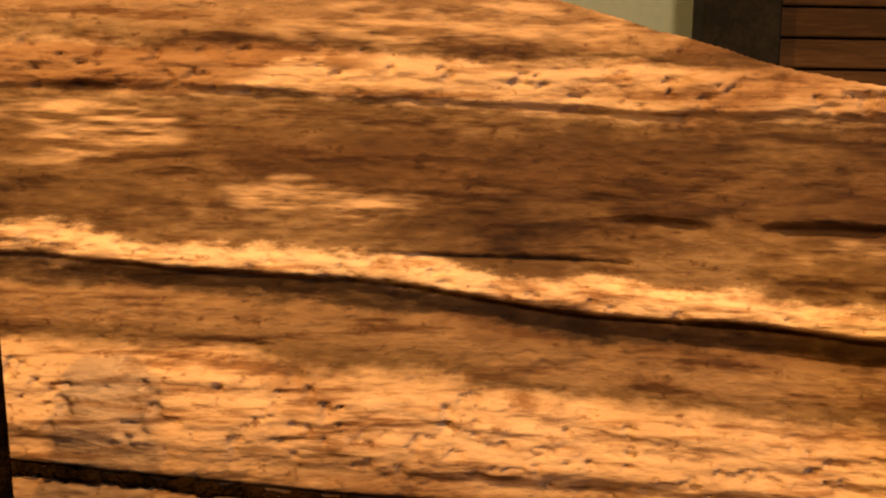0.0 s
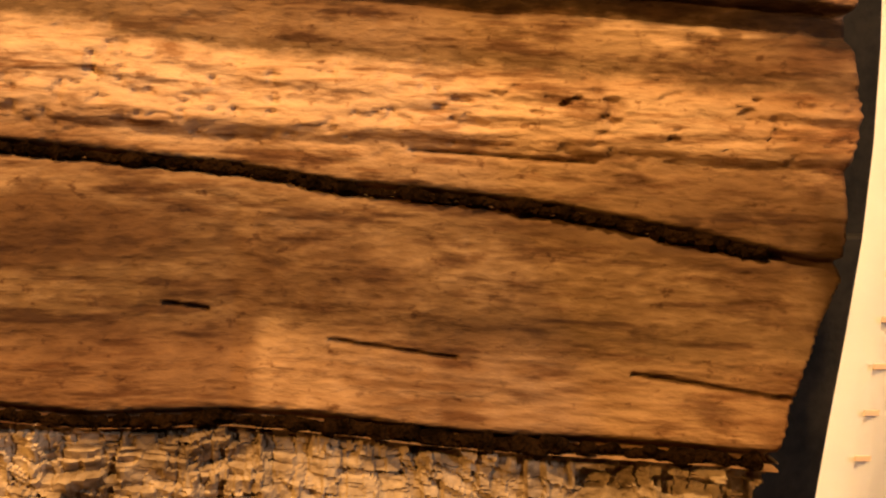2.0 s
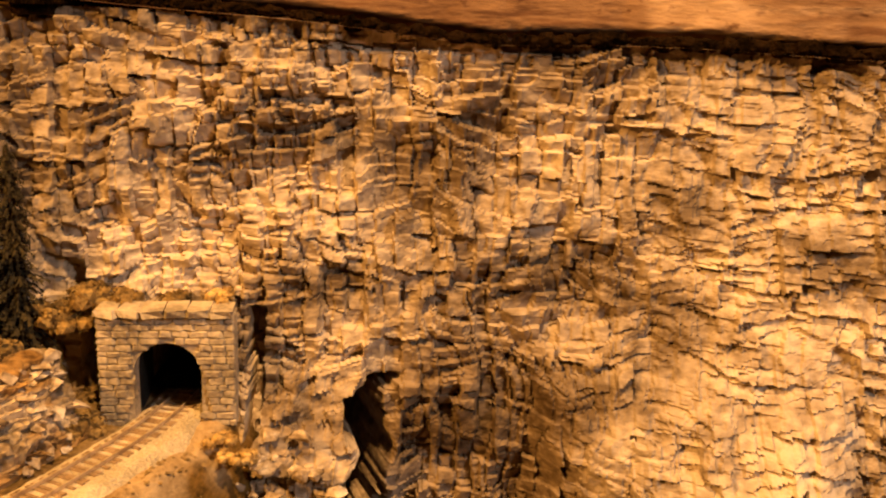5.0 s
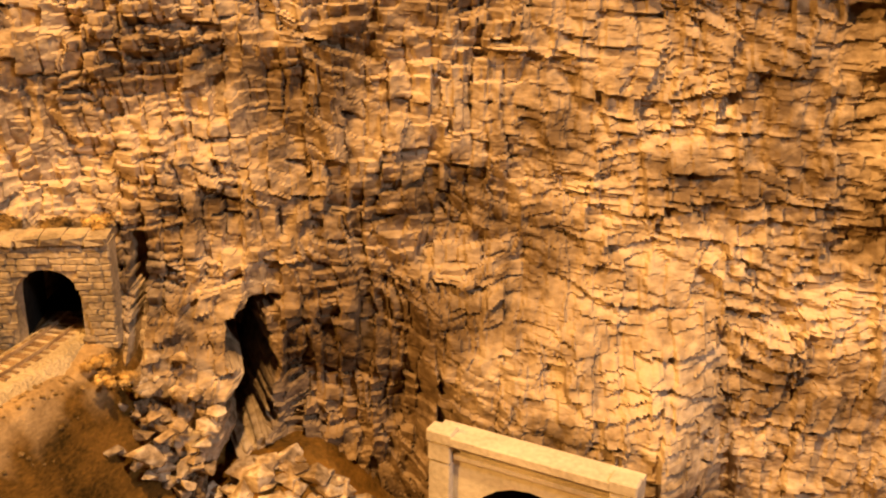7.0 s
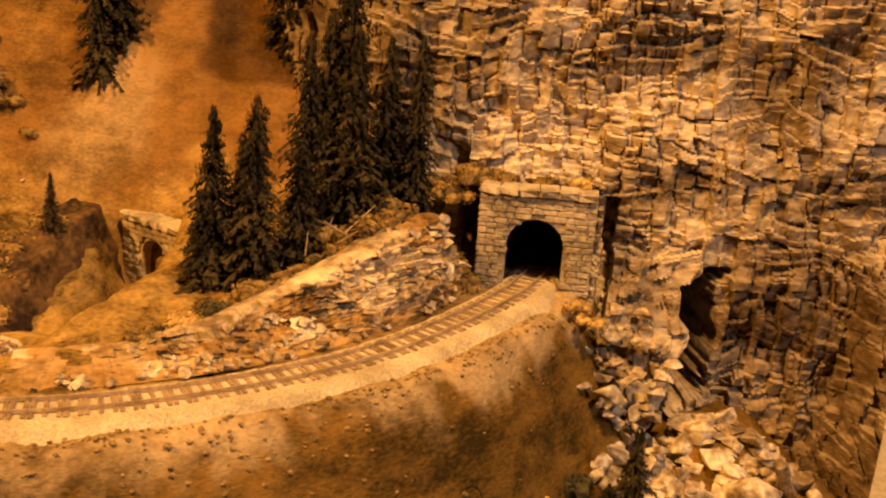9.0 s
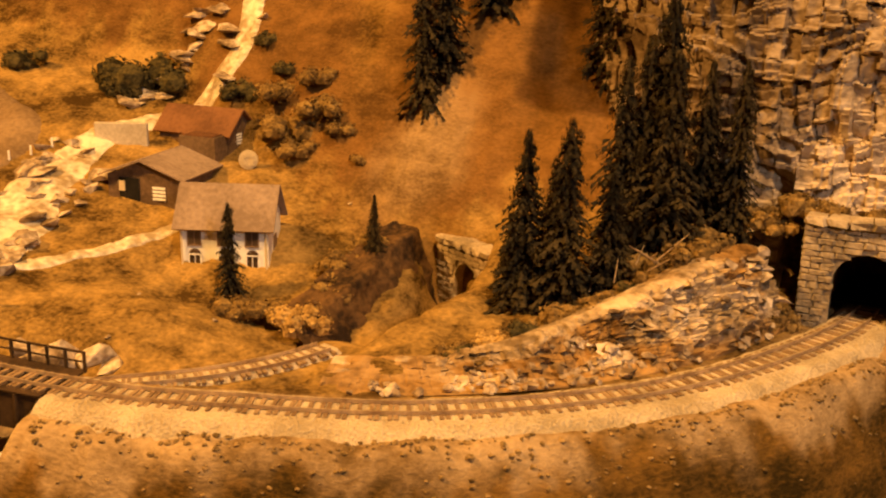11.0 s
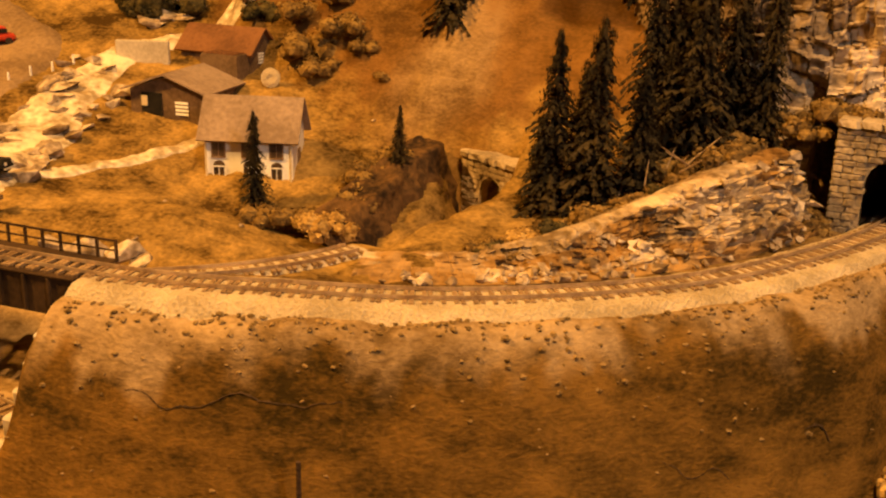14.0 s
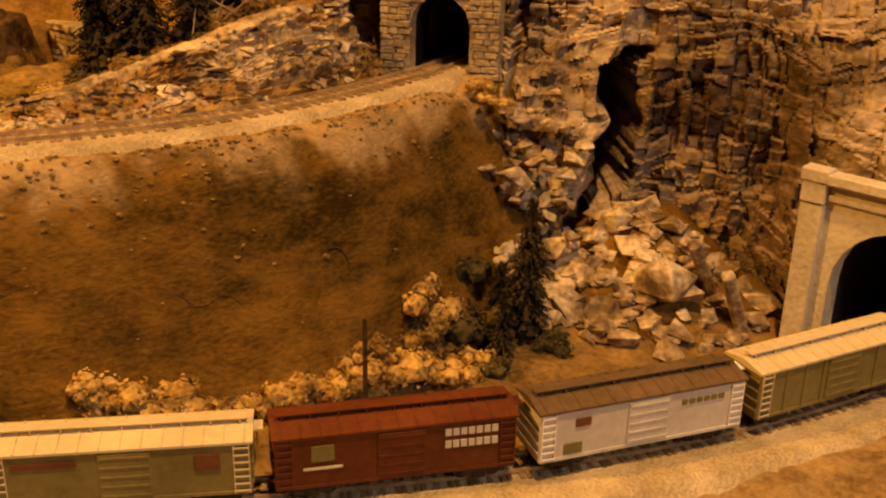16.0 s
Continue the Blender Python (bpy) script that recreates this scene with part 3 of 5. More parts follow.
# short cracks
for ax, az, bx, bz in ((0.31, 0.512, 0.41, 0.503), (-0.019, 0.540, 0.012, 0.536), (-0.13, 0.826, 0.06, 0.822), (0.16, 0.655, 0.29, 0.652), (0.10, 0.520, 0.19, 0.514)):
    q_ = np.clip(((sx - ax) * (bx - ax) + (sz - az) * (bz - az)) / ((bx - ax) ** 2 + (bz - az) ** 2), 0, 1)
    gap = np.hypot(sx - ax - q_ * (bx - ax), sz - az - q_ * (bz - az)) + 0.0016 * (fbm(sx * 90, sz * 90, 60) - 0.5)
    out -= 0.008 * (1 - sstep(0.0004, 0.0022, gap))
sy = strata_y(sx, sz) - out
top = 1.015 - 0.32 * np.clip(sx - 0.03, -1, 0.15) - 0.22 * np.clip(sx - 0.18, 0, 1) - 0.9 * np.clip(sx - 0.41, 0, 1) + 0.006 * (fbm(sx * 25, sx * 0, 57) - 0.5)
over = np.clip(sz - top, 0, 1)
edge = 0.400 + 0.45 * np.clip(sz - 0.47, 0, 0.11) + 0.15 * np.clip(sz - 0.58, 0, 0.12) + 0.012 * (fbm(sz * 20, sz * 0, 58) - 0.5)
past = np.clip(sx - edge, 0, 1)
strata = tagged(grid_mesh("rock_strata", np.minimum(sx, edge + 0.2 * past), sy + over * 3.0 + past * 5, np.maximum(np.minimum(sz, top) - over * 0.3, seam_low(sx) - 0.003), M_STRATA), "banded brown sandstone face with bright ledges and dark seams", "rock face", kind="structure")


def patches(spots, x, z, seed):
    """Weight of ragged patches, each (x, z, half length, half height, strength)."""
    w = np.zeros_like(x)
    jx = x + 0.16 * (fbm(x * 10, z * 45, seed) - 0.5)
    jz = z + 0.030 * (fbm(x * 26, z * 60, seed + 1) - 0.5)
    for px, pz, lx_, lz_, k in spots:
        w = np.maximum(w, k * (1 - sstep(0.3, 1.5, ((np.abs(jx - px) / lx_) ** 2.5 + (np.abs(jz - pz) / lz_) ** 2.5))))
    return w


tone = (1 - sstep(0.045, 0.060, sx + 0.03 * (fbm(sx * 20, sz * 20, 62) - 0.5))) * (1 - sstep(0.525, 0.54, sz)) * 0.8
tone = np.maximum(tone, patches([(-0.15, 0.590, 0.17, 0.030, 1.0), (-0.34, 0.965, 0.12, 0.020, 0.9), (-0.30, 0.86, 0.02, 0.012, 0.7), (-0.06, 0.895, 0.19, 0.026, 0.85), (0.04, 0.845, 0.10, 0.012, 0.6), (-0.25, 0.978, 0.15, 0.009, 1.0), (0.32, 0.768, 0.05, 0.012, 1.0), (0.12, 0.570, 0.02, 0.02, 0.3), (0.15, 0.985, 0.07, 0.012, 0.9)], sx, sz, 64))
tone = np.maximum(tone, sstep(0.52, 0.70, fbm(sx * 5 + 3, sz * 16, 63)) * 0.55 * (1 - 0.7 * sstep(0.655, 0.67, h1) * (1 - sstep(0.70, 0.72, h1))))
pale = patches([(-0.36, 0.918, 0.070, 0.026, 0.8), (-0.16, 0.866, 0.065, 0.012, 0.7), (0.28, 0.836, 0.12, 0.010, 0.6), (0.345, 0.746, 0.075, 0.006, 0.6), (-0.07, 1.002, 0.13, 0.016, 0.6), (0.20, 0.498, 0.145, 0.025, 0.22), (0.02, 0.69, 0.10, 0.018, 0.5), (0.08, 0.600, 0.05, 0.010, 0.15)], sx, sz, 66)
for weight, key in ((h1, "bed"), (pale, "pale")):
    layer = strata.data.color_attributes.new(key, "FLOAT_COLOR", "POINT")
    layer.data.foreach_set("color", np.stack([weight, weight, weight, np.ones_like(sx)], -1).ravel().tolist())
layer = strata.data.color_attributes.new("tone", "FLOAT_COLOR", "POINT")
layer.data.foreach_set("color", np.stack([tone, tone, tone, np.ones_like(sx)], -1).ravel().tolist())


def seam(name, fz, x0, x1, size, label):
    """A line of near-black lumps lying in a seam of the rock."""
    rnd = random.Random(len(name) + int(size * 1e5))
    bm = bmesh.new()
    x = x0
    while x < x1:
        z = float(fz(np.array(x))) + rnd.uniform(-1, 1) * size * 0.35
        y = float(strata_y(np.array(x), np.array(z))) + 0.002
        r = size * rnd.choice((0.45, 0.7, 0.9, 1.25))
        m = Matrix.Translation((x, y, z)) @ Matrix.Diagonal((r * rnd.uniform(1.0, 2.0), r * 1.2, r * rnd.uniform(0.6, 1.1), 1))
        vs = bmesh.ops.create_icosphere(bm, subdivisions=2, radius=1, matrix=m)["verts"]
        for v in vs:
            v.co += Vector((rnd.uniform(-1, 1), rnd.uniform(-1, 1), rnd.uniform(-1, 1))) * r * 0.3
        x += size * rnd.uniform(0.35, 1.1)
    return tagged(part(name, bm, M_NEARBLACK), label, "moss", kind="stuff")


seam("moss_seam", seam_high, -0.5, 0.405, 0.0043, "near-black lumps filling a seam in the banded rock")
seam("moss_seam", seam_low, -0.45, 0.385, 0.0052, "near-black lumps along the ledge above the cliff")


# ---- tracks ----
def along(line, s):
    i = np.clip(int(s / 0.004), 1, len(line) - 2)
    d = line[i + 1] - line[i - 1]
    d = d / np.linalg.norm(d)
    return line[i], d


def track(name, line, z, label, near=-0.9):
    th = empty(name, Matrix.Translation((0, 0, z)))
    tagged(th, label, "railway track")
    length = 0.004 * (len(line) - 1)
    bm = bmesh.new()
    box(bm, 0, 0, 0.001, 0.0028, 0.030, 0.002)
    first = None
    rest = bmesh.new()
    for k in range(int(length / 0.0064)):
        p, d = along(line, k * 0.0064)
        m = Matrix.Translation((p[0], p[1], 0)) @ Matrix.Rotation(math.atan2(d[1], d[0]), 4, "Z")
        if p[0] < near:
            box(rest, 0, 0, 0.001, 0.0028, 0.030, 0.002, m)
            continue
        if first is None:
            first = part("tie", bm, M_TIE, th)
            ob = first
        else:
            ob = new("tie", first.data)
            ob.parent = th
        ob.matrix_basis = m
    if len(rest.verts):
        part("tie_run", rest, M_TIE, th)["kind"] = "stuff"
    else:
        rest.free()
    for side in (-1, 1):
        bm = bmesh.new()
        prev = None
        for k in range(1, len(line) - 1, 2):
            p, d = along(line, k * 0.004)
            n = np.array([-d[1], d[0]])
            ring = []
            for o, h in ((-0.0006, 0.002), (-0.0006, 0.0045), (0.0006, 0.0045), (0.0006, 0.002)):
                q = p + n * (side * 0.00825 + o)
                ring.append(bm.verts.new((q[0], q[1], h)))
            if prev:
                for a in range(4):
                    bm.faces.new((prev[a], prev[(a + 1) % 4], ring[(a + 1) % 4], ring[a]))
            prev = ring
        part("rail", bm, M_RAIL, th)
    return th


def ballast(name, line, z, half, material, label, top=0.0):
    n = len(line)
    d = np.gradient(line, axis=0)
    d /= np.linalg.norm(d, axis=1)[:, None]
    nn = np.stack([-d[:, 1], d[:, 0]], -1)
    offs = np.linspace(-half[0], half[1], 25)
    x = line[:, 0][:, None] + nn[:, 0][:, None] * offs
    y = line[:, 1][:, None] + nn[:, 1][:, None] * offs
    e = np.minimum(offs + half[0], half[1] - offs)
    h = z + top + np.minimum(0, (e - 0.014) * 0.7)[None, :] + (fbm(x * 120, y * 120, 61) - 0.5) * 0.003 * (np.abs(offs) > 0.012)
    return tagged(grid_mesh(name, x, y, h, material), label, "ballast", kind="structure")


ballast("track_bed", UPPER[UPPER[:, 0] > -0.758], ZT + 0.0051, (0.040, 0.032), M_BALLAST, "pale sand ballast shoulder under the upper track")
track("railway_track", UPPER, ZT + 0.004, "curved model railway track on brown ties in pale ballast")
ballast("track_bed", BRANCH[:70], 0.1535, (0.022, 0.022), M_BALLAST, "sandy bed of the branch track in the cutting")
track("railway_track", BRANCH[:70], 0.152, "branch track in the sandy cutting")
ballast("track_bed", LOWER, ZL + 0.0051, (0.055, 0.03), M_BALLAST, "pale sand ballast shoulder under the lower track")
track("railway_track", LOWER, ZL + 0.004, "curved model railway track carrying freight cars", -0.66)

# ---- tunnel portals ----
def portal(name, m, w, h, aw, ah, thick, material, label, stones=False, cap=None):
    """A wall with an arched opening; the base's middle lies at m, the face looks along -y."""
    th = empty(name, m)
    tagged(th, label, "tunnel portal")
    spring = ah - aw / 2
    pts = [(-aw / 2, 0)]
    for k in range(13):
        a = math.pi * (1 - k / 12)
        pts.append((aw / 2 * math.cos(a), spring + aw / 2 * math.sin(a)))
    pts.append((aw / 2, 0))
    outer = [(-w / 2, 0), (-w / 2, spring)] + [(-w / 2 + w * k / 10, h) for k in range(11)] + [(w / 2, spring), (w / 2, 0)]
    bm = bmesh.new()
    fr = [[bm.verts.new((x, y, z)) for x, z in pts] for y in (0, thick)]
    ou = [[bm.verts.new((x, y, z)) for x, z in outer] for y in (0, thick)]
    n = len(pts)
    for k in range(n - 1):
        bm.faces.new((fr[0][k], fr[1][k], fr[1][k + 1], fr[0][k + 1]))
        bm.faces.new((fr[0][k + 1], ou[0][k + 1], ou[0][k], fr[0][k]))
        bm.faces.new((ou[0][k], ou[0][k + 1], ou[1][k + 1], ou[1][k]))
    part("wall", bm, material, th)
    # the bore is coloured black to stand for the dark inside the tunnel
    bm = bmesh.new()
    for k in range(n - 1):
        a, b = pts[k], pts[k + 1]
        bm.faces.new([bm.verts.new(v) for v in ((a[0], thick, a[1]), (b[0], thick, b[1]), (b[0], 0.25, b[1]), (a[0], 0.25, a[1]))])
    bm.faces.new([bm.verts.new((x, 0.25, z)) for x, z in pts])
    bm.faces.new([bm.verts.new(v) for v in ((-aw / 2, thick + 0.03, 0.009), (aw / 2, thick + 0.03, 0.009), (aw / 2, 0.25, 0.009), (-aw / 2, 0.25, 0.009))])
    part("bore", bm, M_BLACK, th, "tunnel bore with its darkness put in as black colour")
    if stones:
        rnd = random.Random(5)
        shapes = []
        for k in range(5):
            bm = bmesh.new()
            vs = box(bm, 0, 0, 0, 1, 1, 1, bevel=0.12)
            for v in bm.verts:
                v.co += Vector([rnd.uniform(-0.09, 0.09) for _ in range(3)])
            me = bpy.data.meshes.new("stone")
            bm.to_mesh(me)
            bm.free()
            me.materials.append(material)
            shapes.append(me)
        z, row = 0.0, 0
        while z < h - 0.001:
            ch = rnd.uniform(0.0042, 0.0062)
            x = -w / 2
            while x < w / 2 - 0.001:
                cw = min(rnd.uniform(0.007, 0.015), w / 2 - x)
                xm, zm = x + cw / 2, z + ch / 2
                inside = abs(xm) < aw / 2 + 0.002 and (zm < spring or math.hypot(xm, zm - spring) < aw / 2 + 0.003)
                if not inside:
                    ob = new("stone", rnd.choice(shapes))
                    ob.parent = th
                    ob.matrix_basis = pose(xm, rnd.uniform(-0.0006, 0.001), zm, 0, rnd.uniform(-2, 2), 0) @ Matrix.Diagonal((cw * 0.95, 0.006, ch * 0.92, 1))
                x += cw
            z += ch
        for k in range(6):
            ob = new("cap_stone", rnd.choice(shapes))
            ob.parent = th
            ob.matrix_basis = pose(-w / 2 + w * (k + 0.5) / 6, 0.005, h + 0.003, 0, rnd.uniform(-3, 3), rnd.uniform(-4, 4)) @ Matrix.Diagonal((w / 6 * 1.02, 0.024, 0.007, 1))
    return th


portal("tunnel_portal", pose(-0.301, 0.728, ZT, 0, 0, 4), 0.100, 0.087, 0.050, 0.066, 0.02, M_STONE, "rough coursed stone tunnel portal with a pale cap", stones=True)
portal("tunnel_portal", pose(-0.672, 0.765, 0.108, 0, 0, -24), 0.085, 0.068, 0.034, 0.052, 0.02, M_STONE, "small rough stone tunnel portal under the hillside", stones=True)
cp = portal("tunnel_portal", pose(0.0645, 0.6315, 0.0, 0, 0, -26.4), 0.155, 0.140, 0.100, 0.112, 0.02, M_CONC, "pale cast concrete tunnel portal with pilasters and cornice")
for sgn in (-1, 1):
    bm = bmesh.new()
    box(bm, sgn * 0.069, -0.002, 0.060, 0.017, 0.010, 0.120, bevel=0.0006)
    box(bm, sgn * 0.069, -0.002, 0.129, 0.018, 0.012, 0.015, bevel=0.0008)
    box(bm, sgn * 0.069, -0.002, 0.142, 0.021, 0.014, 0.010, bevel=0.0012)
    part("pilaster", bm, M_CONC, cp)
bm = bmesh.new()
box(bm, 0, -0.0015, 0.1265, 0.119, 0.005, 0.0045, bevel=0.0006)
box(bm, 0, -0.003, 0.141, 0.1205, 0.012, 0.008, bevel=0.001)
part("cornice", bm, M_CONC, cp)


# ---- rock outcrop beside the upper track ----
n0 = int(np.argmin(np.hypot(UPPER[:, 0] + 0.60, UPPER[:, 1] - 0.385)))
n1 = int(np.argmin(np.hypot(UPPER[:, 0] + 0.320, UPPER[:, 1] - 0.692)))
si = np.linspace(n0, n1, 240)
lx, ly = np.interp(si, np.arange(len(UPPER)), UPPER[:, 0]), np.interp(si, np.arange(len(UPPER)), UPPER[:, 1])
dx, dy = np.gradient(lx), np.gradient(ly)
dl = np.hypot(dx, dy)
nx, ny = -dy / dl, dx / dl
share = (si - n0) / (n1 - n0)
tt = np.linspace(-0.05, 1.0, 60)[:, None]
rise = (0.070 * sstep(0.0, 1.0, share) ** 1.25 * sstep(0.0, 0.15, share) + 0.006 * (fbm(share * 9, share * 0, 73) - 0.5))[None, :]
arc = (np.cumsum(dl))[None, :]
relief = rugged(arc * 1.25 + 0 * tt, (rise * 1.7 + 0.05 * (1 - share[None, :])) * tt + 0 * arc, 71, 0.90, 0.50 + 0.35 * sstep(0.5, 0.9, share)[None, :]) * (0.35 + 0.65 * sstep(0.1, 0.45, share[None, :]))
offs = 0.034 + (0.030 + 0.034 * (1 - share[None, :])) * np.clip(tt, 0, 1) ** (0.8 + 0.5 * share[None, :]) - relief * np.clip(tt * 6, 0, 1)
offs += 0.03 * sstep(0.9, 1.0, tt) + 0.0 * share[None, :]
ox, oy = lx[None, :] + nx[None, :] * offs, ly[None, :] + ny[None, :] * offs
oz = ZT + rise * tt + 0.5 * relief * np.clip(tt * 4, 0, 1) - 0.012 * sstep(0.93, 1.0, tt)
M_OUTCROP = mat("outcrop_rock", (0.16, 0.11, 0.06), (0.62, 0.49, 0.34), big=16, fine=110, bump=0.6, c3=(0.40, 0.30, 0.19), stretch=(1, 1, 2))
tinted(M_OUTCROP, "grown", (0.60, 0.45, 0.24))
oc = grid_mesh("rock_outcrop", ox, oy, oz, M_OUTCROP, smooth=False)
grown = np.maximum(0.9 * (1 - sstep(0.15, 0.40, share))[None, :] * (fbm(arc * 30 + 0 * tt, tt * 7 + 0 * arc, 75) > 0.42), sstep(0.45, 0.6, fbm(arc * 25 + 0 * tt, tt * 4 + 0 * arc, 74)))
grown = np.maximum(grown, 1 - sstep(0.12, 0.22, tt + 0.1 * (fbm(arc * 50, arc * 0, 76) - 0.5)))
layer = oc.data.color_attributes.new("grown", "FLOAT_COLOR", "POINT")
layer.data.foreach_set("color", np.stack([grown, grown, grown, np.ones_like(grown)], -1).ravel().tolist())
tagged(oc, "layered tan rock outcrop along the back of the upper track", "rock outcrop", kind="structure")


# ---- draped ways ----
def drape(name, points, widths, material, label, category, lift=0.003, ragged=0.25):
    line = spline(points, 0.004)
    d = np.gradient(line, axis=0)
    d /= np.linalg.norm(d, axis=1)[:, None]
    half = np.interp(np.linspace(0, 1, len(line)), np.linspace(0, 1, len(widths)), widths)
    o = np.linspace(-1, 1, 17)[None, :]
    k = np.arange(len(line))[:, None] * 0.004
    edge = half[:, None] * (1 + ragged * 2 * (fbm(k * 25, np.sign(o) * 3.3 + 0 * k, 81) - 0.5))
    x = line[:, :1] - d[:, 1:] * o * edge
    y = line[:, 1:] + d[:, :1] * o * edge
    z = ground(x, y) + lift * (1 - np.abs(o) ** 6 * 2.2)
    return tagged(grid_mesh(name, x, y, z, material), label, category, kind="structure")


drape("stream", [(-1.085, 0.975), (-1.066, 0.93), (-1.088, 0.885), (-1.15, 0.80), (-1.15, 0.73), (-1.135, 0.647), (-1.085, 0.545), (-1.06, 0.47), (-1.05, 0.40)], [0.018, 0.014, 0.02, 0.025, 0.035, 0.045, 0.045, 0.04], M_STREAM, "pale rocky stream bed with clear resin water", "stream")
drape("footpath", [(-1.05, 0.51), (-1.024, 0.535), (-1.0, 0.60), (-0.983, 0.638), (-0.965, 0.685)], [0.008, 0.010, 0.008], M_STREAM, "pale worn footpath to the house", "path")
drape("road", [(-1.55, 0.80), (-1.36, 0.745), (-1.255, 0.715), (-1.235, 0.62), (-1.30, 0.50)], [0.045, 0.045, 0.04], mat("road_dirt", (0.16, 0.10, 0.05), (0.30, 0.2, 0.11), big=14, fine=200, bump=0.5), "brown dirt road with pale marker posts", "road", ragged=0.08)


# ---- rocks ----
def rock_mesh(seed, points=11):
    rnd = random.Random(seed)
    bm = bmesh.new()
    for _ in range(points):
        v = Vector([rnd.gauss(0, 1) for _ in range(3)]).normalized() * rnd.uniform(0.75, 1.0)
        bm.verts.new(v)
    r = bmesh.ops.convex_hull(bm, input=list(bm.verts))
    bmesh.ops.delete(bm, geom=list({v for v in r["geom_interior"] if isinstance(v, bmesh.types.BMVert)}), context="VERTS")
    bmesh.ops.bevel(bm, geom=list(bm.edges), offset=0.025, segments=1, affect="EDGES")
    me = bpy.data.meshes.new("rock")
    bm.to_mesh(me)
    bm.free()
    return me


M_PALEROCK = mat("pale_rock", (0.13, 0.085, 0.045), (0.66, 0.54, 0.40), big=26, fine=150, bump=0.6, c3=(0.34, 0.25, 0.16))
ROCKS = [rock_mesh(k) for k in range(9)]
for me in ROCKS:
    me.materials.append(M_PALEROCK)


def rock(x, y, r, rnd, name="rock", label="angular pale rock fallen below the cliff", group="fallen rocks", sink=0.35, flat=0.75, z=None, mesh=None):
    ob = new(name, mesh or rnd.choice(ROCKS))
    base = ground_at(x, y) if z is None else z
    sc = (r * rnd.uniform(0.8, 1.35), r * rnd.uniform(0.8, 1.2), r * flat * rnd.uniform(0.7, 1.1))
    ob.matrix_world = Matrix.Translation((x, y, base + sc[2] * (1 - 2 * sink) * 0.9)) @ Euler([rnd.uniform(-0.4, 0.4), rnd.uniform(-0.4, 0.4), rnd.uniform(0, 6.28)]).to_matrix().to_4x4() @ Matrix.Diagonal((*sc, 1))
    return tagged(ob, label, "rock", group)


rnd = random.Random(11)
rock(-0.098, 0.662, 0.027, rnd, "boulder", "large tan boulder amid the fallen rubble", flat=1.0)
for k in range(190):
    x = rnd.gauss(-0.125, 0.055)
    y = rnd.uniform(0.622, 0.725)
    x = min(max(x, -0.245), -0.025)
    if x < -0.19:
        y = max(y, 0.65)
    rock(x, y, rnd.choice((0.006, 0.008, 0.010, 0.013, 0.018)) * rnd.uniform(0.8, 1.2), rnd)
for k in range(26):
    rock(rnd.uniform(-0.255, -0.17), rnd.uniform(0.67, 0.715), rnd.uniform(0.008, 0.017), rnd, sink=0.2, z=rnd.uniform(0.03, 0.12))
for x, y, lean in ((-0.058, 0.682, 24), (-0.034, 0.668, 20)):
    bm = bmesh.new()
    box(bm, 0, 0, 0.028, 0.010, 0.012, 0.062, bevel=0.002)
    ob = part("rock_slab", bm, M_PALEROCK)
    ob.matrix_world = pose(x, y, ground_at(x, y) - 0.006, 8, -lean, 15)
    tagged(ob, "pale narrow rock slab leaning on the rubble", "rock slab", "fallen rocks")
for k in range(60):
    t = rnd.random()
    x, y = -1.150 + 0.09 * t + rnd.uniform(-0.05, 0.05), 0.74 - 0.29 * t
    rock(x, y, rnd.uniform(0.006, 0.020), rnd, label="rounded tan boulder in the stream bed", group="stream boulders", sink=0.3, flat=0.6)
for k in range(44):
    t = rnd.random()
    rock(-1.155 + 0.07 * t + rnd.choice((-1, -1, -1, 1)) * rnd.uniform(0.018, 0.06), 0.83 + 0.19 * t, rnd.uniform(0.010, 0.024), rnd, label="layered pale rock beside the waterfall", group="waterfall rocks", flat=0.32)
for x, y, r in ((-0.515, 0.620, 0.0045), (-0.548, 0.562, 0.003), (-0.81, 0.548, 0.003), (-0.425, 0.535, 0.003), (-0.90, 0.55, 0.003), (-0.86, 0.47, 0.003), (-0.77, 0.60, 0.003), (-0.83, 0.80, 0.003), (-0.70, 0.56, 0.004)):
    rock(x, y, r, rnd, "pebble", "small white stone lying on the grass", "white stones", sink=0.3)


rnd = random.Random(31)
for k in range(70):
    i = int(rnd.uniform(0.05, 0.98) * 239)
    o = rnd.uniform(0.030, 0.048)
    rock(lx[i] + nx[i] * o, ly[i] + ny[i] * o, rnd.uniform(0.0025, 0.006), rnd, label="small tan rock at the foot of the outcrop", group="outcrop rocks", z=ZT + 0.002)

# angular blocks breaking out of the outcrop and of the buttress beside the cleft
OUTCROP_ROCKS = [rock_mesh(k + 40, 9) for k in range(6)]
for me in OUTCROP_ROCKS:
    me.materials.append(M_PALEROCK)


def embed(ob, parent):
    """Makes a rock a plain piece of the rock face that it sticks out of."""
    for key in ("label", "category", "group"):
        del ob[key]
    ob.parent = parent


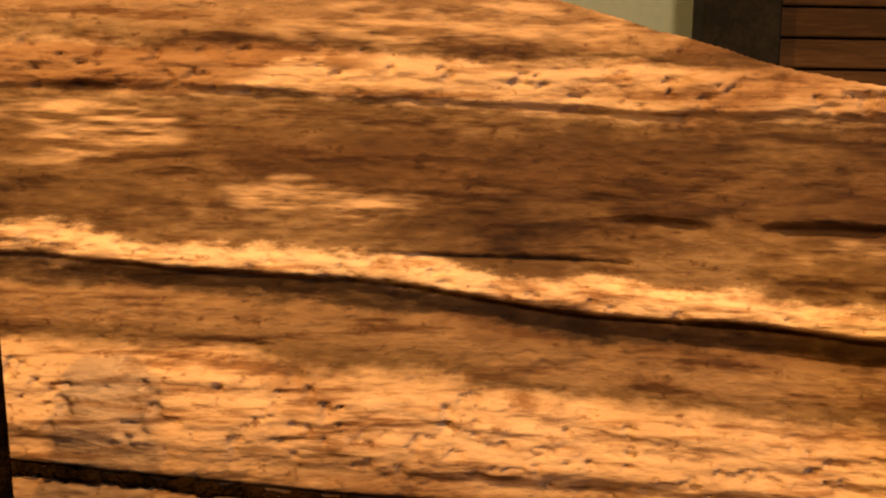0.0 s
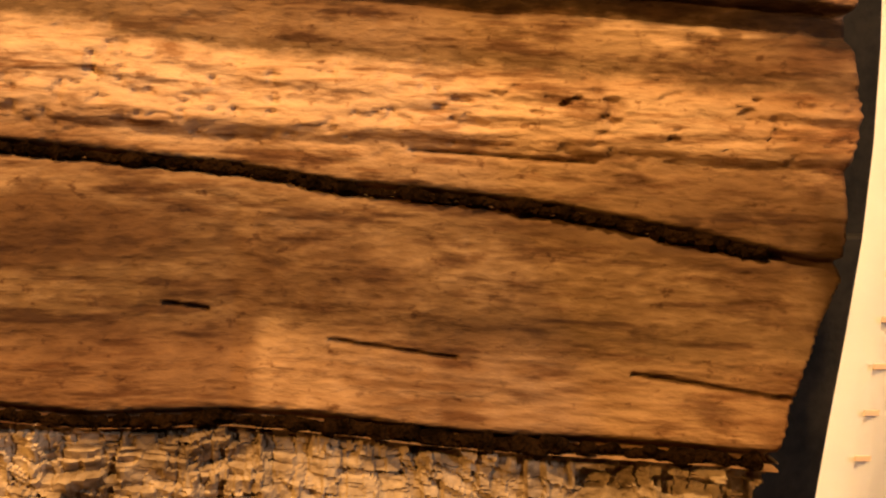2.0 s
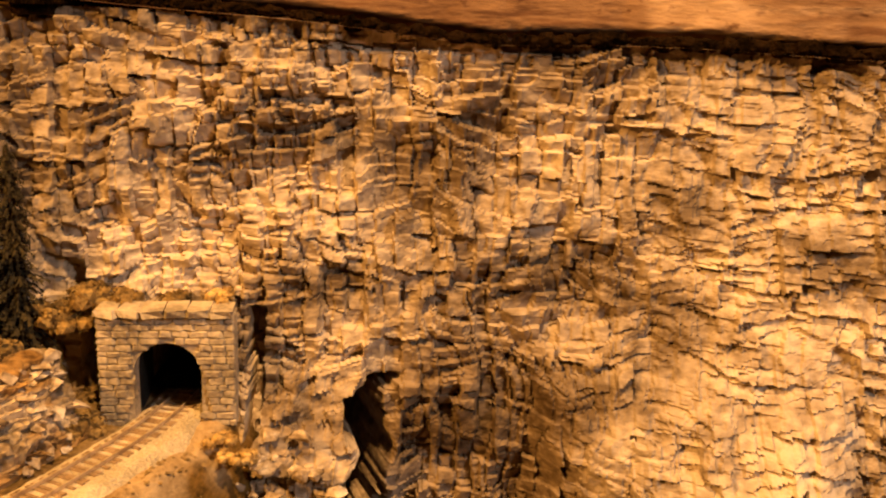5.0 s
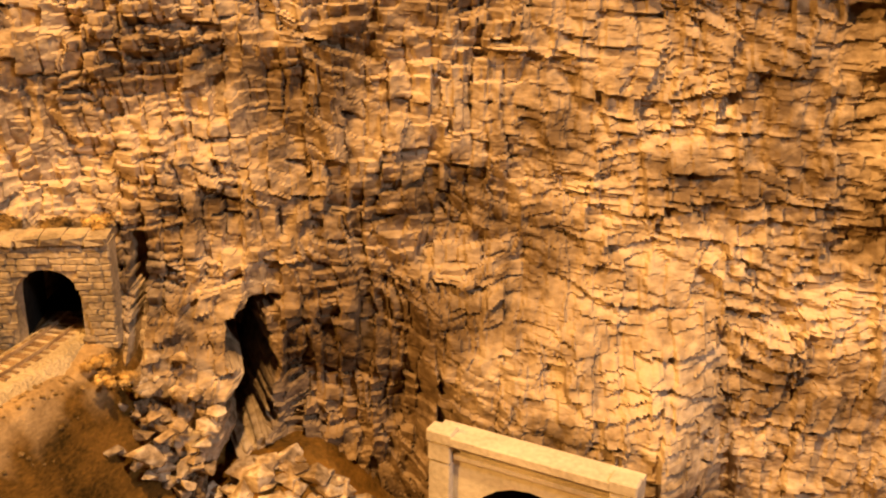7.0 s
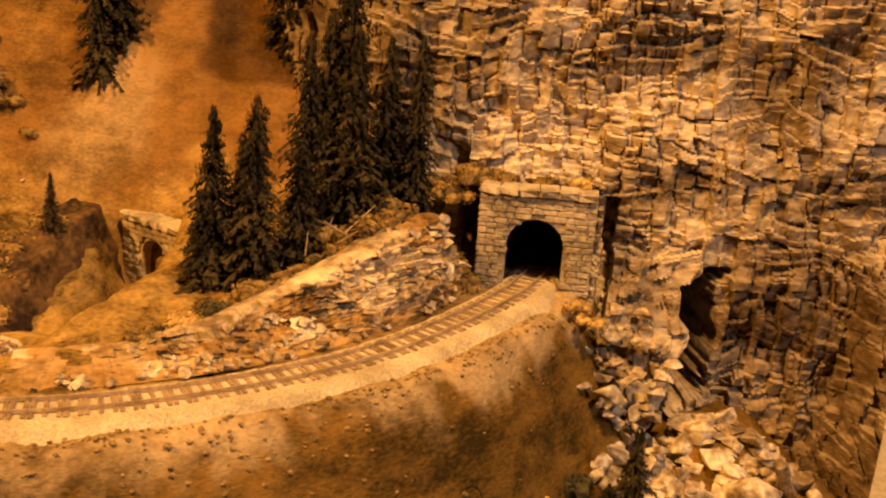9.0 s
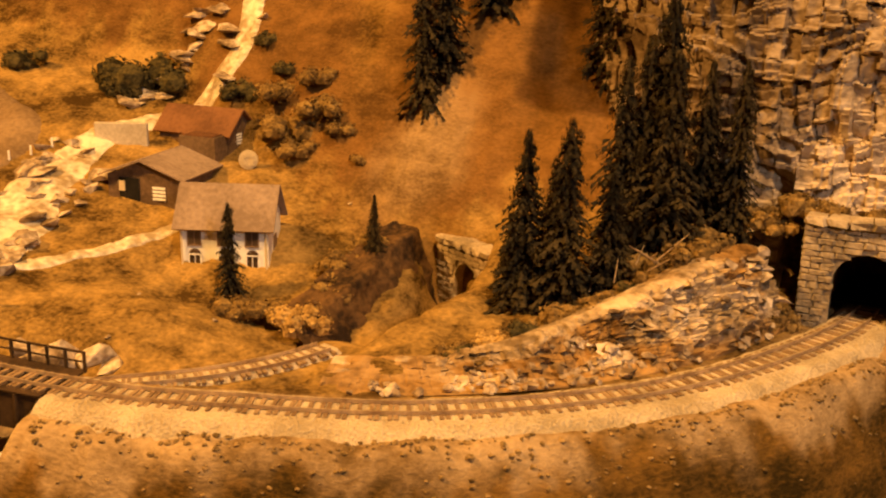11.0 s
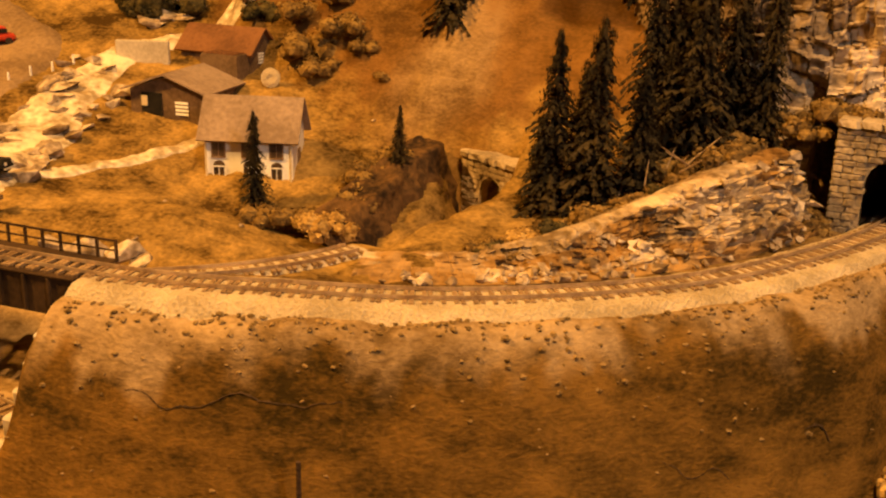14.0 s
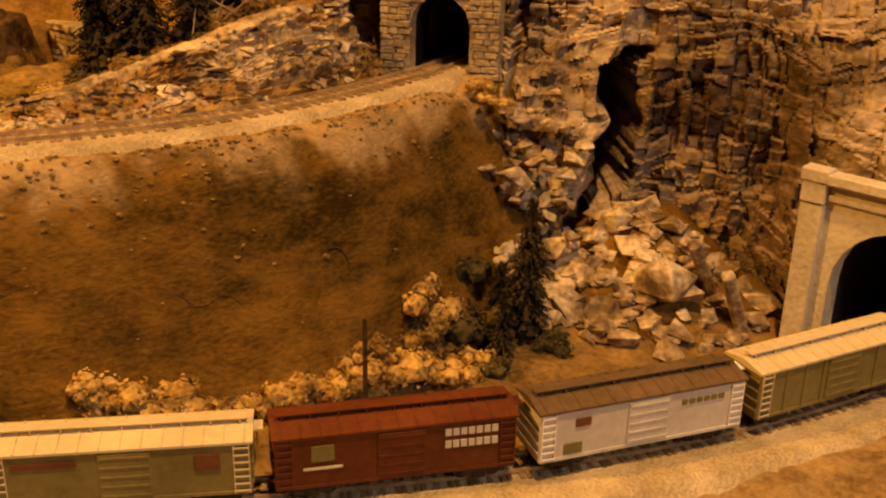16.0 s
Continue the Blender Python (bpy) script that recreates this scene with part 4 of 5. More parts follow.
for k in range(150):
    i, j = rnd.randrange(55, 238), rnd.randrange(6, 54)
    size = rnd.choice((0.004, 0.005, 0.006, 0.008, 0.010)) * (0.7 + 0.4 * i / 240)
    embed(rock(float(ox[j, i]), float(oy[j, i]), size, rnd, "block", "tan block", "blocks", sink=0.5, flat=0.55, z=float(oz[j, i]), mesh=rnd.choice(OUTCROP_ROCKS)), oc)
for k in range(46):
    x, z = rnd.uniform(-0.25, -0.172), rnd.uniform(0.05, 0.175)
    y = float(cliff_y(np.array([[x]]), np.array([[z]]))[0, 0]) - 0.003
    embed(rock(x, y, rnd.choice((0.005, 0.007, 0.009, 0.011)), rnd, "block", "pale block", "blocks", sink=0.5, flat=0.7, z=z), cliff)

# ---- earth wall of the cutting ----
wa, wb = np.meshgrid(np.linspace(0, 1, 60), np.linspace(0, 1, 24))
ex_, ey_ = -0.700 - 0.008 * wa, 0.768 - 0.20 * wa
eh = (0.086 - 0.052 * wa**1.3) * np.clip(wb * 1.6, 0, 1)
ew = 0.026 * np.clip(wb * 1.6, 0, 1) + 0.06 * np.clip(wb * 1.6 - 1, 0, 1)
er = (fbm(wa * 14, wb * 5, 97) - 0.5) * 0.020 + (fbm(wa * 40, wb * 16, 98) - 0.5) * 0.008
# the brown is darkened to hold the shadow on this side of the cutting
tagged(grid_mesh("earth_wall", ex_ - ew + er, ey_, 0.104 + eh + 0.5 * er, mat("shaded_brown_earth", (0.022, 0.011, 0.004), (0.15, 0.078, 0.028), big=30, fine=160, bump=0.8)), "crumbling brown earth wall of the tunnel cutting", "earth wall", kind="structure")

bm = bmesh.new()
rnd = random.Random(41)
for k in range(150):
    i = rnd.randrange(60, len(UPPER) - 60)
    d_ = UPPER[i + 1] - UPPER[i - 1]
    d_ = d_ / np.linalg.norm(d_)
    o = rnd.uniform(0.05, 0.15)
    x, y = UPPER[i][0] + d_[1] * o, UPPER[i][1] - d_[0] * o
    if x < -0.76 or x > -0.24 or y > 0.66:
        continue
    r = rnd.choice((0.0007, 0.001, 0.001, 0.0015, 0.002))
    vs = bmesh.ops.create_icosphere(bm, subdivisions=1, radius=r, matrix=Matrix.Translation((x, y, ground_at(x, y))) @ Matrix.Diagonal((rnd.uniform(1, 1.8), rnd.uniform(1, 1.6), 0.7, 1)))["verts"]
    for v in vs:
        v.co += Vector((rnd.uniform(-1, 1), rnd.uniform(-1, 1), rnd.uniform(-1, 1))) * r * 0.3
for k in range(520):
    i = rnd.randrange(200, len(UPPER) - 40)
    d_ = UPPER[i + 1] - UPPER[i - 1]
    d_ = d_ / np.linalg.norm(d_)
    o = 0.034 + abs(rnd.gauss(0, 0.016))
    x, y = UPPER[i][0] + d_[1] * o, UPPER[i][1] - d_[0] * o
    if x < -0.745 or y > 0.69:
        continue
    r = rnd.choice((0.0006, 0.0008, 0.001, 0.0013, 0.0017))
    vs = bmesh.ops.create_icosphere(bm, subdivisions=1, radius=r, matrix=Matrix.Translation((x, y, ground_at(x, y) + 0.0006)) @ Matrix.Diagonal((rnd.uniform(1, 1.9), rnd.uniform(1, 1.6), 0.8, 1)))["verts"]
    for v in vs:
        v.co += Vector((rnd.uniform(-1, 1), rnd.uniform(-1, 1), rnd.uniform(-1, 1))) * r * 0.35
tagged(part("bank_clods", bm, mat("earth_clods", (0.10, 0.06, 0.018), (0.34, 0.22, 0.09), big=80, fine=400, bump=0.5)), "scattered tan clods and pebbles on the grassy bank", "pebbles", kind="stuff")


# ---- cracks in the bank ----
M_CRACK = mat("dark_crack", (0.02, 0.011, 0.004), (0.07, 0.038, 0.014), big=60, fine=400)


def crack(points, size):
    """A dark ragged crack lying in the bank, along plan points."""
    bm = bmesh.new()
    line = spline(points, 0.0015)
    prev = None
    for k, (x, y) in enumerate(line):
        f = k / (len(line) - 1)
        y += 0.0009 * math.sin(k * 0.23) * math.sin(k * 0.083 + 1)
        r = size * (0.25 + 0.75 * math.sin(math.pi * f) ** 0.5) * (0.7 + 0.3 * math.sin(k * 1.7))
        z = ground_at(x, y)
        ring = [bm.verts.new((x, y + a * r, z + b * r)) for a, b in ((-1, 0.2), (0, 0.7), (1, 0.9), (0, -0.8))]
        if prev:
            for a in range(4):
                bm.faces.new((prev[a], prev[(a + 1) % 4], ring[(a + 1) % 4], ring[a]))
        prev = ring
    tagged(part("ground_crack", bm, M_CRACK), "thin dark crack running across the grassy bank", "crack", "bank cracks", kind="structure")


crack([(-0.682, 0.274), (-0.644, 0.284), (-0.607, 0.301), (-0.578, 0.316), (-0.557, 0.326)], 0.0012)
crack([(-0.390, 0.430), (-0.376, 0.438), (-0.362, 0.453), (-0.345, 0.463)], 0.0009)
crack([(-0.318, 0.512), (-0.309, 0.521), (-0.302, 0.524)], 0.0020)


# ---- plants ----
M_BARK = mat("bark", (0.03, 0.018, 0.008), (0.09, 0.05, 0.025), big=60, fine=400)
M_GOLD = mat("golden_foliage", (0.20, 0.11, 0.028), (0.58, 0.385, 0.14), big=60, fine=300, bump=0.2, c3=(0.40, 0.25, 0.08))
M_SCRUB = mat("brown_scrub", (0.07, 0.042, 0.012), (0.30, 0.19, 0.06), big=60, fine=300, bump=0.2, c3=(0.17, 0.10, 0.03))
M_GREEN = mat("dark_foliage", (0.016, 0.014, 0.005), (0.10, 0.075, 0.025), big=60, fine=300, bump=0.2)


def conifer_mesh(seed, layers=26):
    """Trunk and crown of a fir one metre high."""
    rnd = random.Random(seed)
    tr = bmesh.new()
    bmesh.ops.create_cone(tr, segments=7, radius1=0.022, radius2=0.004, depth=0.98, cap_ends=True, matrix=Matrix.Translation((0, 0, 0.49)))
    cr = bmesh.new()
    for k in range(layers):
        f = k / (layers - 1)
        z = 0.08 + 0.90 * f
        reach = (0.175 * (1 - f) ** 0.65 + 0.032) * rnd.uniform(0.75, 1.15)
        n = 9 if f < 0.7 else 6
        a0 = rnd.uniform(0, 6.28)
        for j in range(n):
            a = a0 + 6.283 * j / n + rnd.uniform(-0.25, 0.25)
            r = reach * rnd.uniform(0.6, 1.15)
            droop = r * rnd.uniform(0.15, 0.55)
            d = Vector((math.cos(a), math.sin(a), 0))
            s = Vector((-math.sin(a), math.cos(a), 0))
            for i in range(4):
                q0, q1 = r * (0.08 + i * 0.22), r * (0.08 + i * 0.22 + 0.30)
                wd = r * (0.26 - 0.045 * i) * rnd.uniform(0.7, 1.3)
                p0 = d * q0 + Vector((0, 0, z - droop * (q0 / r) ** 1.3))
                p1 = d * q1 + Vector((0, 0, z - droop * (q1 / r) ** 1.3 + rnd.uniform(-0.012, 0.008)))
                up = Vector((0, 0, rnd.uniform(0.005, 0.02)))
                cr.faces.new([cr.verts.new(v) for v in (p0 + up, p1 + s * wd, p1 * 1.04, p1 - s * wd)])
                cr.faces.new([cr.verts.new(v) for v in (p0, p1 + s * wd * 0.5 - up * 1.6, p1 - s * wd * 0.4 - up)])
    out = []
    for nm, bm, m in (("trunk", tr, M_BARK), ("crown", cr, M_FIR)):
        me = bpy.data.meshes.new(nm)
        bm.to_mesh(me)
        bm.free()
        me.materials.append(m)
        out.append((nm, me))
    return out


FIRS = [conifer_mesh(k) for k in range(3)]


def conifer(x, y, h, wide=1.0, label="dark green bottle-brush fir tree on the hillside", lean=0.0, z=None, k=0):
    th = empty("fir_tree", pose(x, y, (ground_at(x, y) if z is None else z) - 0.004, lean, lean * 0.5, (x * 997 + y * 313) % 360) @ Matrix.Diagonal((h * wide, h * wide, h, 1)))
    tagged(th, label, "fir tree", "fir trees")
    for nm, me in FIRS[k % 3]:
        ob = new(nm, me)
        ob.parent = th
    return th


for k, (x, y, h, w) in enumerate(((-0.557, 0.640, 0.155, 0.88), (-0.520, 0.638, 0.158, 0.88), (-0.575, 0.655, 0.085, 1.1), (-0.543, 0.668, 0.125, 0.9), (-0.490, 0.66, 0.10, 1.1), (-0.532, 0.652, 0.12, 0.9), (-0.502, 0.715, 0.19, 0.8), (-0.474, 0.735, 0.235, 0.8), (-0.458, 0.705, 0.18, 0.85), (-0.483, 0.705, 0.12, 0.9), (-0.410, 0.735, 0.155, 0.7), (-0.440, 0.745, 0.16, 0.8), (-0.488, 0.728, 0.20, 0.8))):
    conifer(x, y, h, w, "dark fir tree on the rocky spur", k=k)
for k, (x, y, h, w) in enumerate(((-0.770, 0.853, 0.17, 0.75), (-0.755, 0.875, 0.19, 0.7), (-0.722, 0.915, 0.17, 0.8), (-0.705, 0.945, 0.17, 0.8), (-0.590, 0.905, 0.15, 0.9), (-0.568, 0.900, 0.17, 0.9))):
    conifer(x, y, h, w, "dark fir tree high on the bare hillside", k=k)
conifer(-0.852, 0.622, 0.100, 0.8, "slim dark fir tree before the white house", k=1)
conifer(-0.742, 0.705, 0.078, 0.8, "slim dark fir tree beside the cutting", z=0.160, k=2)
conifer(-0.195, 0.617, 0.112, 0.95, "dark fir tree among the fallen rocks", k=0)
conifer(-0.214, 0.605, 0.070, 1.2, "dark fir tree among the fallen rocks", k=1)
conifer(-0.204, 0.575, 0.058, 1.0, "small dark fir tree below the rubble", k=2)
conifer(0.288, 0.812, 0.040, 1.55, "tiny dark fir on a ledge of the banded rock", z=0.803, k=1)


def bush_mesh(seed, material, leaves=420, flat=0.75):
    rnd = random.Random(seed)
    lumps = [(Vector((rnd.uniform(-0.55, 0.55), rnd.uniform(-0.55, 0.55), rnd.uniform(0.15, 0.6))), rnd.uniform(0.3, 0.55)) for _ in range(9)]
    bm = bmesh.new()
    for k in range(leaves):
        c, r = rnd.choice(lumps)
        d = Vector([rnd.gauss(0, 1) for _ in range(3)]).normalized()
        p = c + d * r * rnd.uniform(0.75, 1.05)
        if p.z < 0:
            p.z *= -0.3
        a = Vector([rnd.gauss(0, 1) for _ in range(3)]).normalized()
        b = a.cross(d).normalized()
        a = (a - d * a.dot(d) * 0.6).normalized()
        s = rnd.uniform(0.05, 0.12)
        bm.faces.new([bm.verts.new(p + v * s) for v in (a, b * 0.7, -a * 0.8, -b * 0.7)])
    for c, r in lumps:
        bmesh.ops.create_icosphere(bm, subdivisions=1, radius=r * 0.78, matrix=Matrix.Translation(c))
    me = bpy.data.meshes.new("bush")
    bm.to_mesh(me)
    bm.free()
    me.materials.append(material)
    return me


BUSH = {"gold": [bush_mesh(k, M_GOLD) for k in (1, 2, 3)], "scrub": [bush_mesh(k, M_SCRUB) for k in (4, 5, 6)], "green": [bush_mesh(k, M_GREEN) for k in (7, 8)]}
WORDS = {"gold": "golden lichen bush", "scrub": "brown and olive scrub bush", "green": "dark green foliage bush"}


def bush(kind, x, y, r, where, tall=0.8, z=None):
    ob = new("bush", BUSH[kind][int(abs(x * 7919 + y * 104729)) % len(BUSH[kind])])
    ob.matrix_world = Matrix.Translation((x, y, (ground_at(x, y) if z is None else z) - r * 0.12)) @ Matrix.Rotation(x * 50, 4, "Z") @ Matrix.Diagonal((r, r, r * tall, 1))
    return tagged(ob, WORDS[kind] + " " + where, "bush", "bushes")


for x, y, r in ((-0.401, 0.384, 0.019), (-0.382, 0.398, 0.021), (-0.366, 0.408, 0.024), (-0.418, 0.376, 0.012), (-0.270, 0.515, 0.024), (-0.256, 0.528, 0.022), (-0.233, 0.541, 0.018), (-0.285, 0.498, 0.018), (-0.220, 0.560, 0.013), (-0.262, 0.566, 0.021), (-0.252, 0.574, 0.017), (-0.318, 0.452, 0.016), (-0.303, 0.466, 0.018), (-0.337, 0.432, 0.012), (-0.52, 0.312, 0.009), (-0.475, 0.335, 0.010)):
    bush("gold", x, y, r * 1.35, "at the foot of the grassy bank", tall=0.9)
for x, y, r in ((-0.292, 0.482, 0.017), (-0.262, 0.545, 0.015), (-0.325, 0.440, 0.013), (-0.282, 0.515, 0.014), (-0.35, 0.425, 0.010), (-0.245, 0.555, 0.014)):
    bush("scrub", x, y, r * 1.3, "at the foot of the grassy bank")
for x, y, r in ((-0.236, 0.592, 0.024), (-0.225, 0.612, 0.020), (-0.175, 0.600, 0.016), (-0.212, 0.560, 0.016), (-0.24, 0.625, 0.018)):
    bush("green", x, y, r * 1.35, "beside the fallen rocks")
for x, y, r, z in ((-0.752, 0.588, 0.028, 0.138), (-0.738, 0.598, 0.022, 0.136), (-0.770, 0.596, 0.020, 0.138)):
    bush("gold", x, y, r, "near the white house", z=z)
for x, y, r, z in ((-0.826, 0.590, 0.024, 0.135), (-0.806, 0.588, 0.024, 0.135), (-0.786, 0.598, 0.020, 0.136), (-0.748, 0.645, 0.026, 0.146), (-0.765, 0.690, 0.028, 0.160), (-0.750, 0.665, 0.022, 0.152), (-0.785, 0.700, 0.024, 0.150), (-0.755, 0.725, 0.024, 0.172)):
    bush("scrub", x, y, r, "near the white house", z=z)
for x, y, r in ((-1.225, 0.885, 0.062), (-1.18, 0.90, 0.052), (-1.205, 0.855, 0.03), (-1.044, 0.882, 0.036), (-1.033, 0.93, 0.024), (-0.985, 0.905, 0.022), (-1.36, 0.84, 0.035), (-1.06, 1.0, 0.03)):
    bush("green", x, y, r, "beside the waterfall")
for x, y, r in ((-0.950, 0.850, 0.040), (-0.905, 0.862, 0.036), (-0.925, 0.835, 0.030), (-0.87, 0.848, 0.024), (-0.975, 0.88, 0.034), (-0.838, 0.828, 0.014), (-0.93, 0.89, 0.03)):
    bush("scrub", x, y, r, "behind the brown mill")
for x, y, r in ((-0.50, 0.69, 0.028), (-0.465, 0.675, 0.026), (-0.43, 0.685, 0.030), (-0.398, 0.70, 0.026), (-0.37, 0.725, 0.024), (-0.52, 0.665, 0.018), (-0.445, 0.715, 0.03), (-0.41, 0.66, 0.018), (-0.375, 0.69, 0.018), (-0.402, 0.718, 0.032), (-0.378, 0.735, 0.030), (-0.428, 0.728, 0.032), (-0.36, 0.71, 0.022)):
    bush("scrub", x, y, r, "on top of the rocky spur")
for x, y, r, z in ((-0.335, 0.752, 0.018, 0.262), (-0.362, 0.752, 0.022, 0.262), (-0.388, 0.745, 0.022, 0.250), (-0.372, 0.742, 0.018, 0.245), (-0.30, 0.757, 0.014, 0.262), (-0.262, 0.757, 0.016, 0.262)):
    bush("gold" if x > -0.28 else "scrub", x, y, r, "above the stone portal", z=z)
for x, y, r, z in ((-0.257, 0.700, 0.014, 0.172), (-0.248, 0.688, 0.012, 0.165), (-0.238, 0.70, 0.012, 0.160)):
    bush("gold", x, y, r, "beside the stone portal", z=z)
rnd = random.Random(21)
for k in range(44):
    f = rnd.uniform(0.25, 1.0)
    i = int(f * 239)
    o = rnd.uniform(0.066, 0.115) + 0.02 * (1 - f)
    x, y = lx[i] + nx[i] * o, ly[i] + ny[i] * o
    bush(rnd.choice(("scrub", "scrub", "gold", "green")), x, y, rnd.uniform(0.009, 0.019), "on top of the rocky spur")
# bare twigs of the spur brush
bm = bmesh.new()
rnd = random.Random(8)
for k in range(26):
    x, y = rnd.uniform(-0.53, -0.40), rnd.uniform(0.64, 0.69)
    z = ground_at(x, y)
    a, e, ln = rnd.uniform(0, 6.28), rnd.uniform(0.2, 1.2), rnd.uniform(0.02, 0.045)
    m = Matrix.Translation((x, y, z + 0.008)) @ Matrix.Rotation(a, 4, "Z") @ Matrix.Rotation(math.pi / 2 - e, 4, "Y")
    bmesh.ops.create_cone(bm, segments=5, radius1=0.0009, radius2=0.0004, depth=ln, matrix=m @ Matrix.Translation((0, 0, ln / 2)))
tagged(part("twigs", bm, mat("dry_twig", (0.22, 0.14, 0.07), (0.4, 0.28, 0.15), big=40, fine=200)), "bare dry twigs in the brush on the spur", "twigs", kind="stuff")


# ---- freight cars ----
M_IRON = mat("iron_black", (0.012, 0.010, 0.008), (0.04, 0.03, 0.022), rough=0.6, big=40, fine=300, bump=0.1)
M_LETTER = mat("lettering_white", (0.55, 0.5, 0.42), (0.65, 0.6, 0.5), rough=0.6, big=40, fine=300, bump=0.0)
M_MARK = mat("marking_dark", (0.13, 0.045, 0.02), (0.18, 0.07, 0.03), rough=0.6, big=40, fine=300, bump=0.0)


def boxcar(x, y, yaw, side, roof, label, marks, ribs=False, mark=None, ladder=None):
    th = empty("boxcar", pose(x, y, 0.0085, 0, 0, yaw))
    tagged(th, label, "boxcar", "cars of the freight train")
    bm = bmesh.new()
    box(bm, 0, 0, 0.0265, 0.140, 0.0325, 0.033, bevel=0.0005)
    part("body", bm, side, th)
    pieces = [("end_rib", ex * 0.0702, 0, 0.016 + 0.007 * k, 0.0012, 0.030, 0.0016) for ex in (-1, 1) for k in range(4)]
    pieces += [("side_sill", 0, sgn * 0.0166, 0.0112, 0.138, 0.001, 0.002) for sgn in (-1, 1)]
    if ribs:
        pieces += [("side_rib", -0.064 + 0.016 * k, sgn * 0.0166, 0.0265, 0.0014, 0.001, 0.031) for k in range(9) for sgn in (-1, 1)]
    for nm, *size in pieces:
        bm = bmesh.new()
        box(bm, *size)
        part(nm, bm, side, th)
    bm = bmesh.new()
    prof = [(-0.0176, 0.0425), (-0.0176, 0.0440), (0, 0.0475), (0.0176, 0.0440), (0.0176, 0.0425)]
    rings = [[bm.verts.new((ex * 0.0712, py, pz)) for py, pz in prof] for ex in (-1, 1)]
    for k in range(4):
        bm.faces.new((rings[0][k], rings[1][k], rings[1][k + 1], rings[0][k + 1]))
    bm.faces.new(rings[0])
    bm.faces.new(rings[1])
    bm.faces.new((rings[0][0], rings[0][4], rings[1][4], rings[1][0]))
    bmesh.ops.recalc_face_normals(bm, faces=bm.faces)
    part("roof", bm, roof, th)
    for k in range(13):
        for sgn in (-1, 1):
            bm = bmesh.new()
            box(bm, 0, 0, 0, 0.0008, 0.0172, 0.0008)
            part("roof_rib", bm, roof, th).matrix_basis = pose(-0.066 + 0.011 * k, sgn * 0.0088, 0.0459, -sgn * 11.3, 0, 0)
    bm = bmesh.new()
    for k in (-1, 0, 1):
        box(bm, 0, k * 0.0023, 0.0503, 0.136, 0.0021, 0.0008)
    for k in range(9):
        box(bm, -0.064 + 0.016 * k, 0, 0.0487, 0.001, 0.0065, 0.0026)
    part("running_board", bm, roof, th, "raised roof walk of three boards")
    for sgn in (-1, 1):
        bm = bmesh.new()
        box(bm, 0.002, sgn * 0.0168, 0.0265, 0.028, 0.0011, 0.029, bevel=0.0003)
        for k in range(5):
            box(bm, 0.002, sgn * 0.0175, 0.0145 + 0.006 * k, 0.026, 0.0008, 0.0012)
        part("door", bm, side, th)
        for ex in (-1, 1):
            bm = bmesh.new()
            for k in range(7):
                box(bm, ex * 0.0645, sgn * 0.0174, 0.0125 + 0.0046 * k, 0.0085, 0.0007, 0.0009)
            for o in (-0.0042, 0.0042):
                box(bm, ex * 0.0645 + o, sgn * 0.0172, 0.0265, 0.0006, 0.0008, 0.031)
            part("ladder", bm, ladder or side, th)
    bm = bmesh.new()
    box(bm, 0, 0, 0.0085, 0.136, 0.012, 0.004)
    box(bm, 0.02, 0.006, 0.0065, 0.03, 0.007, 0.006, bevel=0.001)
    for ex in (-1, 1):
        box(bm, ex * 0.0735, 0, 0.0075, 0.009, 0.003, 0.0035, bevel=0.0006)
    part("underframe", bm, M_IRON, th)
    for ex in (-1, 1):
        bm = bmesh.new()
        for sgn in (-1, 1):
            box(bm, ex * 0.049, sgn * 0.0125, 0.0055, 0.022, 0.0018, 0.0035, bevel=0.0006)
            box(bm, ex * 0.049, sgn * 0.0127, 0.0045, 0.008, 0.0022, 0.0055, bevel=0.0006)
        box(bm, ex * 0.049, 0, 0.006, 0.006, 0.024, 0.003)
        tk = part("truck", bm, M_IRON, th)
        for o in (-0.0095, 0.0095):
            bm = bmesh.new()
            for sgn in (-1, 1):
                bmesh.ops.create_cone(bm, segments=20, radius1=0.0052, radius2=0.0052, depth=0.0024, cap_ends=True, matrix=Matrix.Translation((ex * 0.049 + o, sgn * 0.0083, 0.0052)) @ Matrix.Rotation(math.pi / 2, 4, "X"))
            bmesh.ops.create_cone(bm, segments=8, radius1=0.001, radius2=0.001, depth=0.0166, cap_ends=True, matrix=Matrix.Translation((ex * 0.049 + o, 0, 0.0052)) @ Matrix.Rotation(math.pi / 2, 4, "X"))
            part("wheelset", bm, M_IRON, tk)
    bm = bmesh.new()
    bmesh.ops.create_cone(bm, segments=14, radius1=0.003, radius2=0.003, depth=0.0007, cap_ends=True, matrix=Matrix.Translation((0.0725, 0.006, 0.040)) @ Matrix.Rotation(math.pi / 2, 4, "Y"))
    box(bm, 0.0725, 0.006, 0.034, 0.0008, 0.0008, 0.014)
    box(bm, 0.0735, 0, 0.0435, 0.006, 0.010, 0.001)
    part("brake_wheel", bm, ladder or roof, th)
    for cx_, cz_, w_, h_, m_ in marks:
        bm = bmesh.new()
        box(bm, cx_, -0.0166, cz_, w_, 0.0009, h_)
        part("marking", bm, m_, th)
    return th


def letters(cx_, cz_, count, size, gap, m_):
    """Bars that stand for a line of small letters."""
    return [(cx_ + (k - (count - 1) / 2) * gap, cz_, size[0], size[1], m_) for k in range(count)]


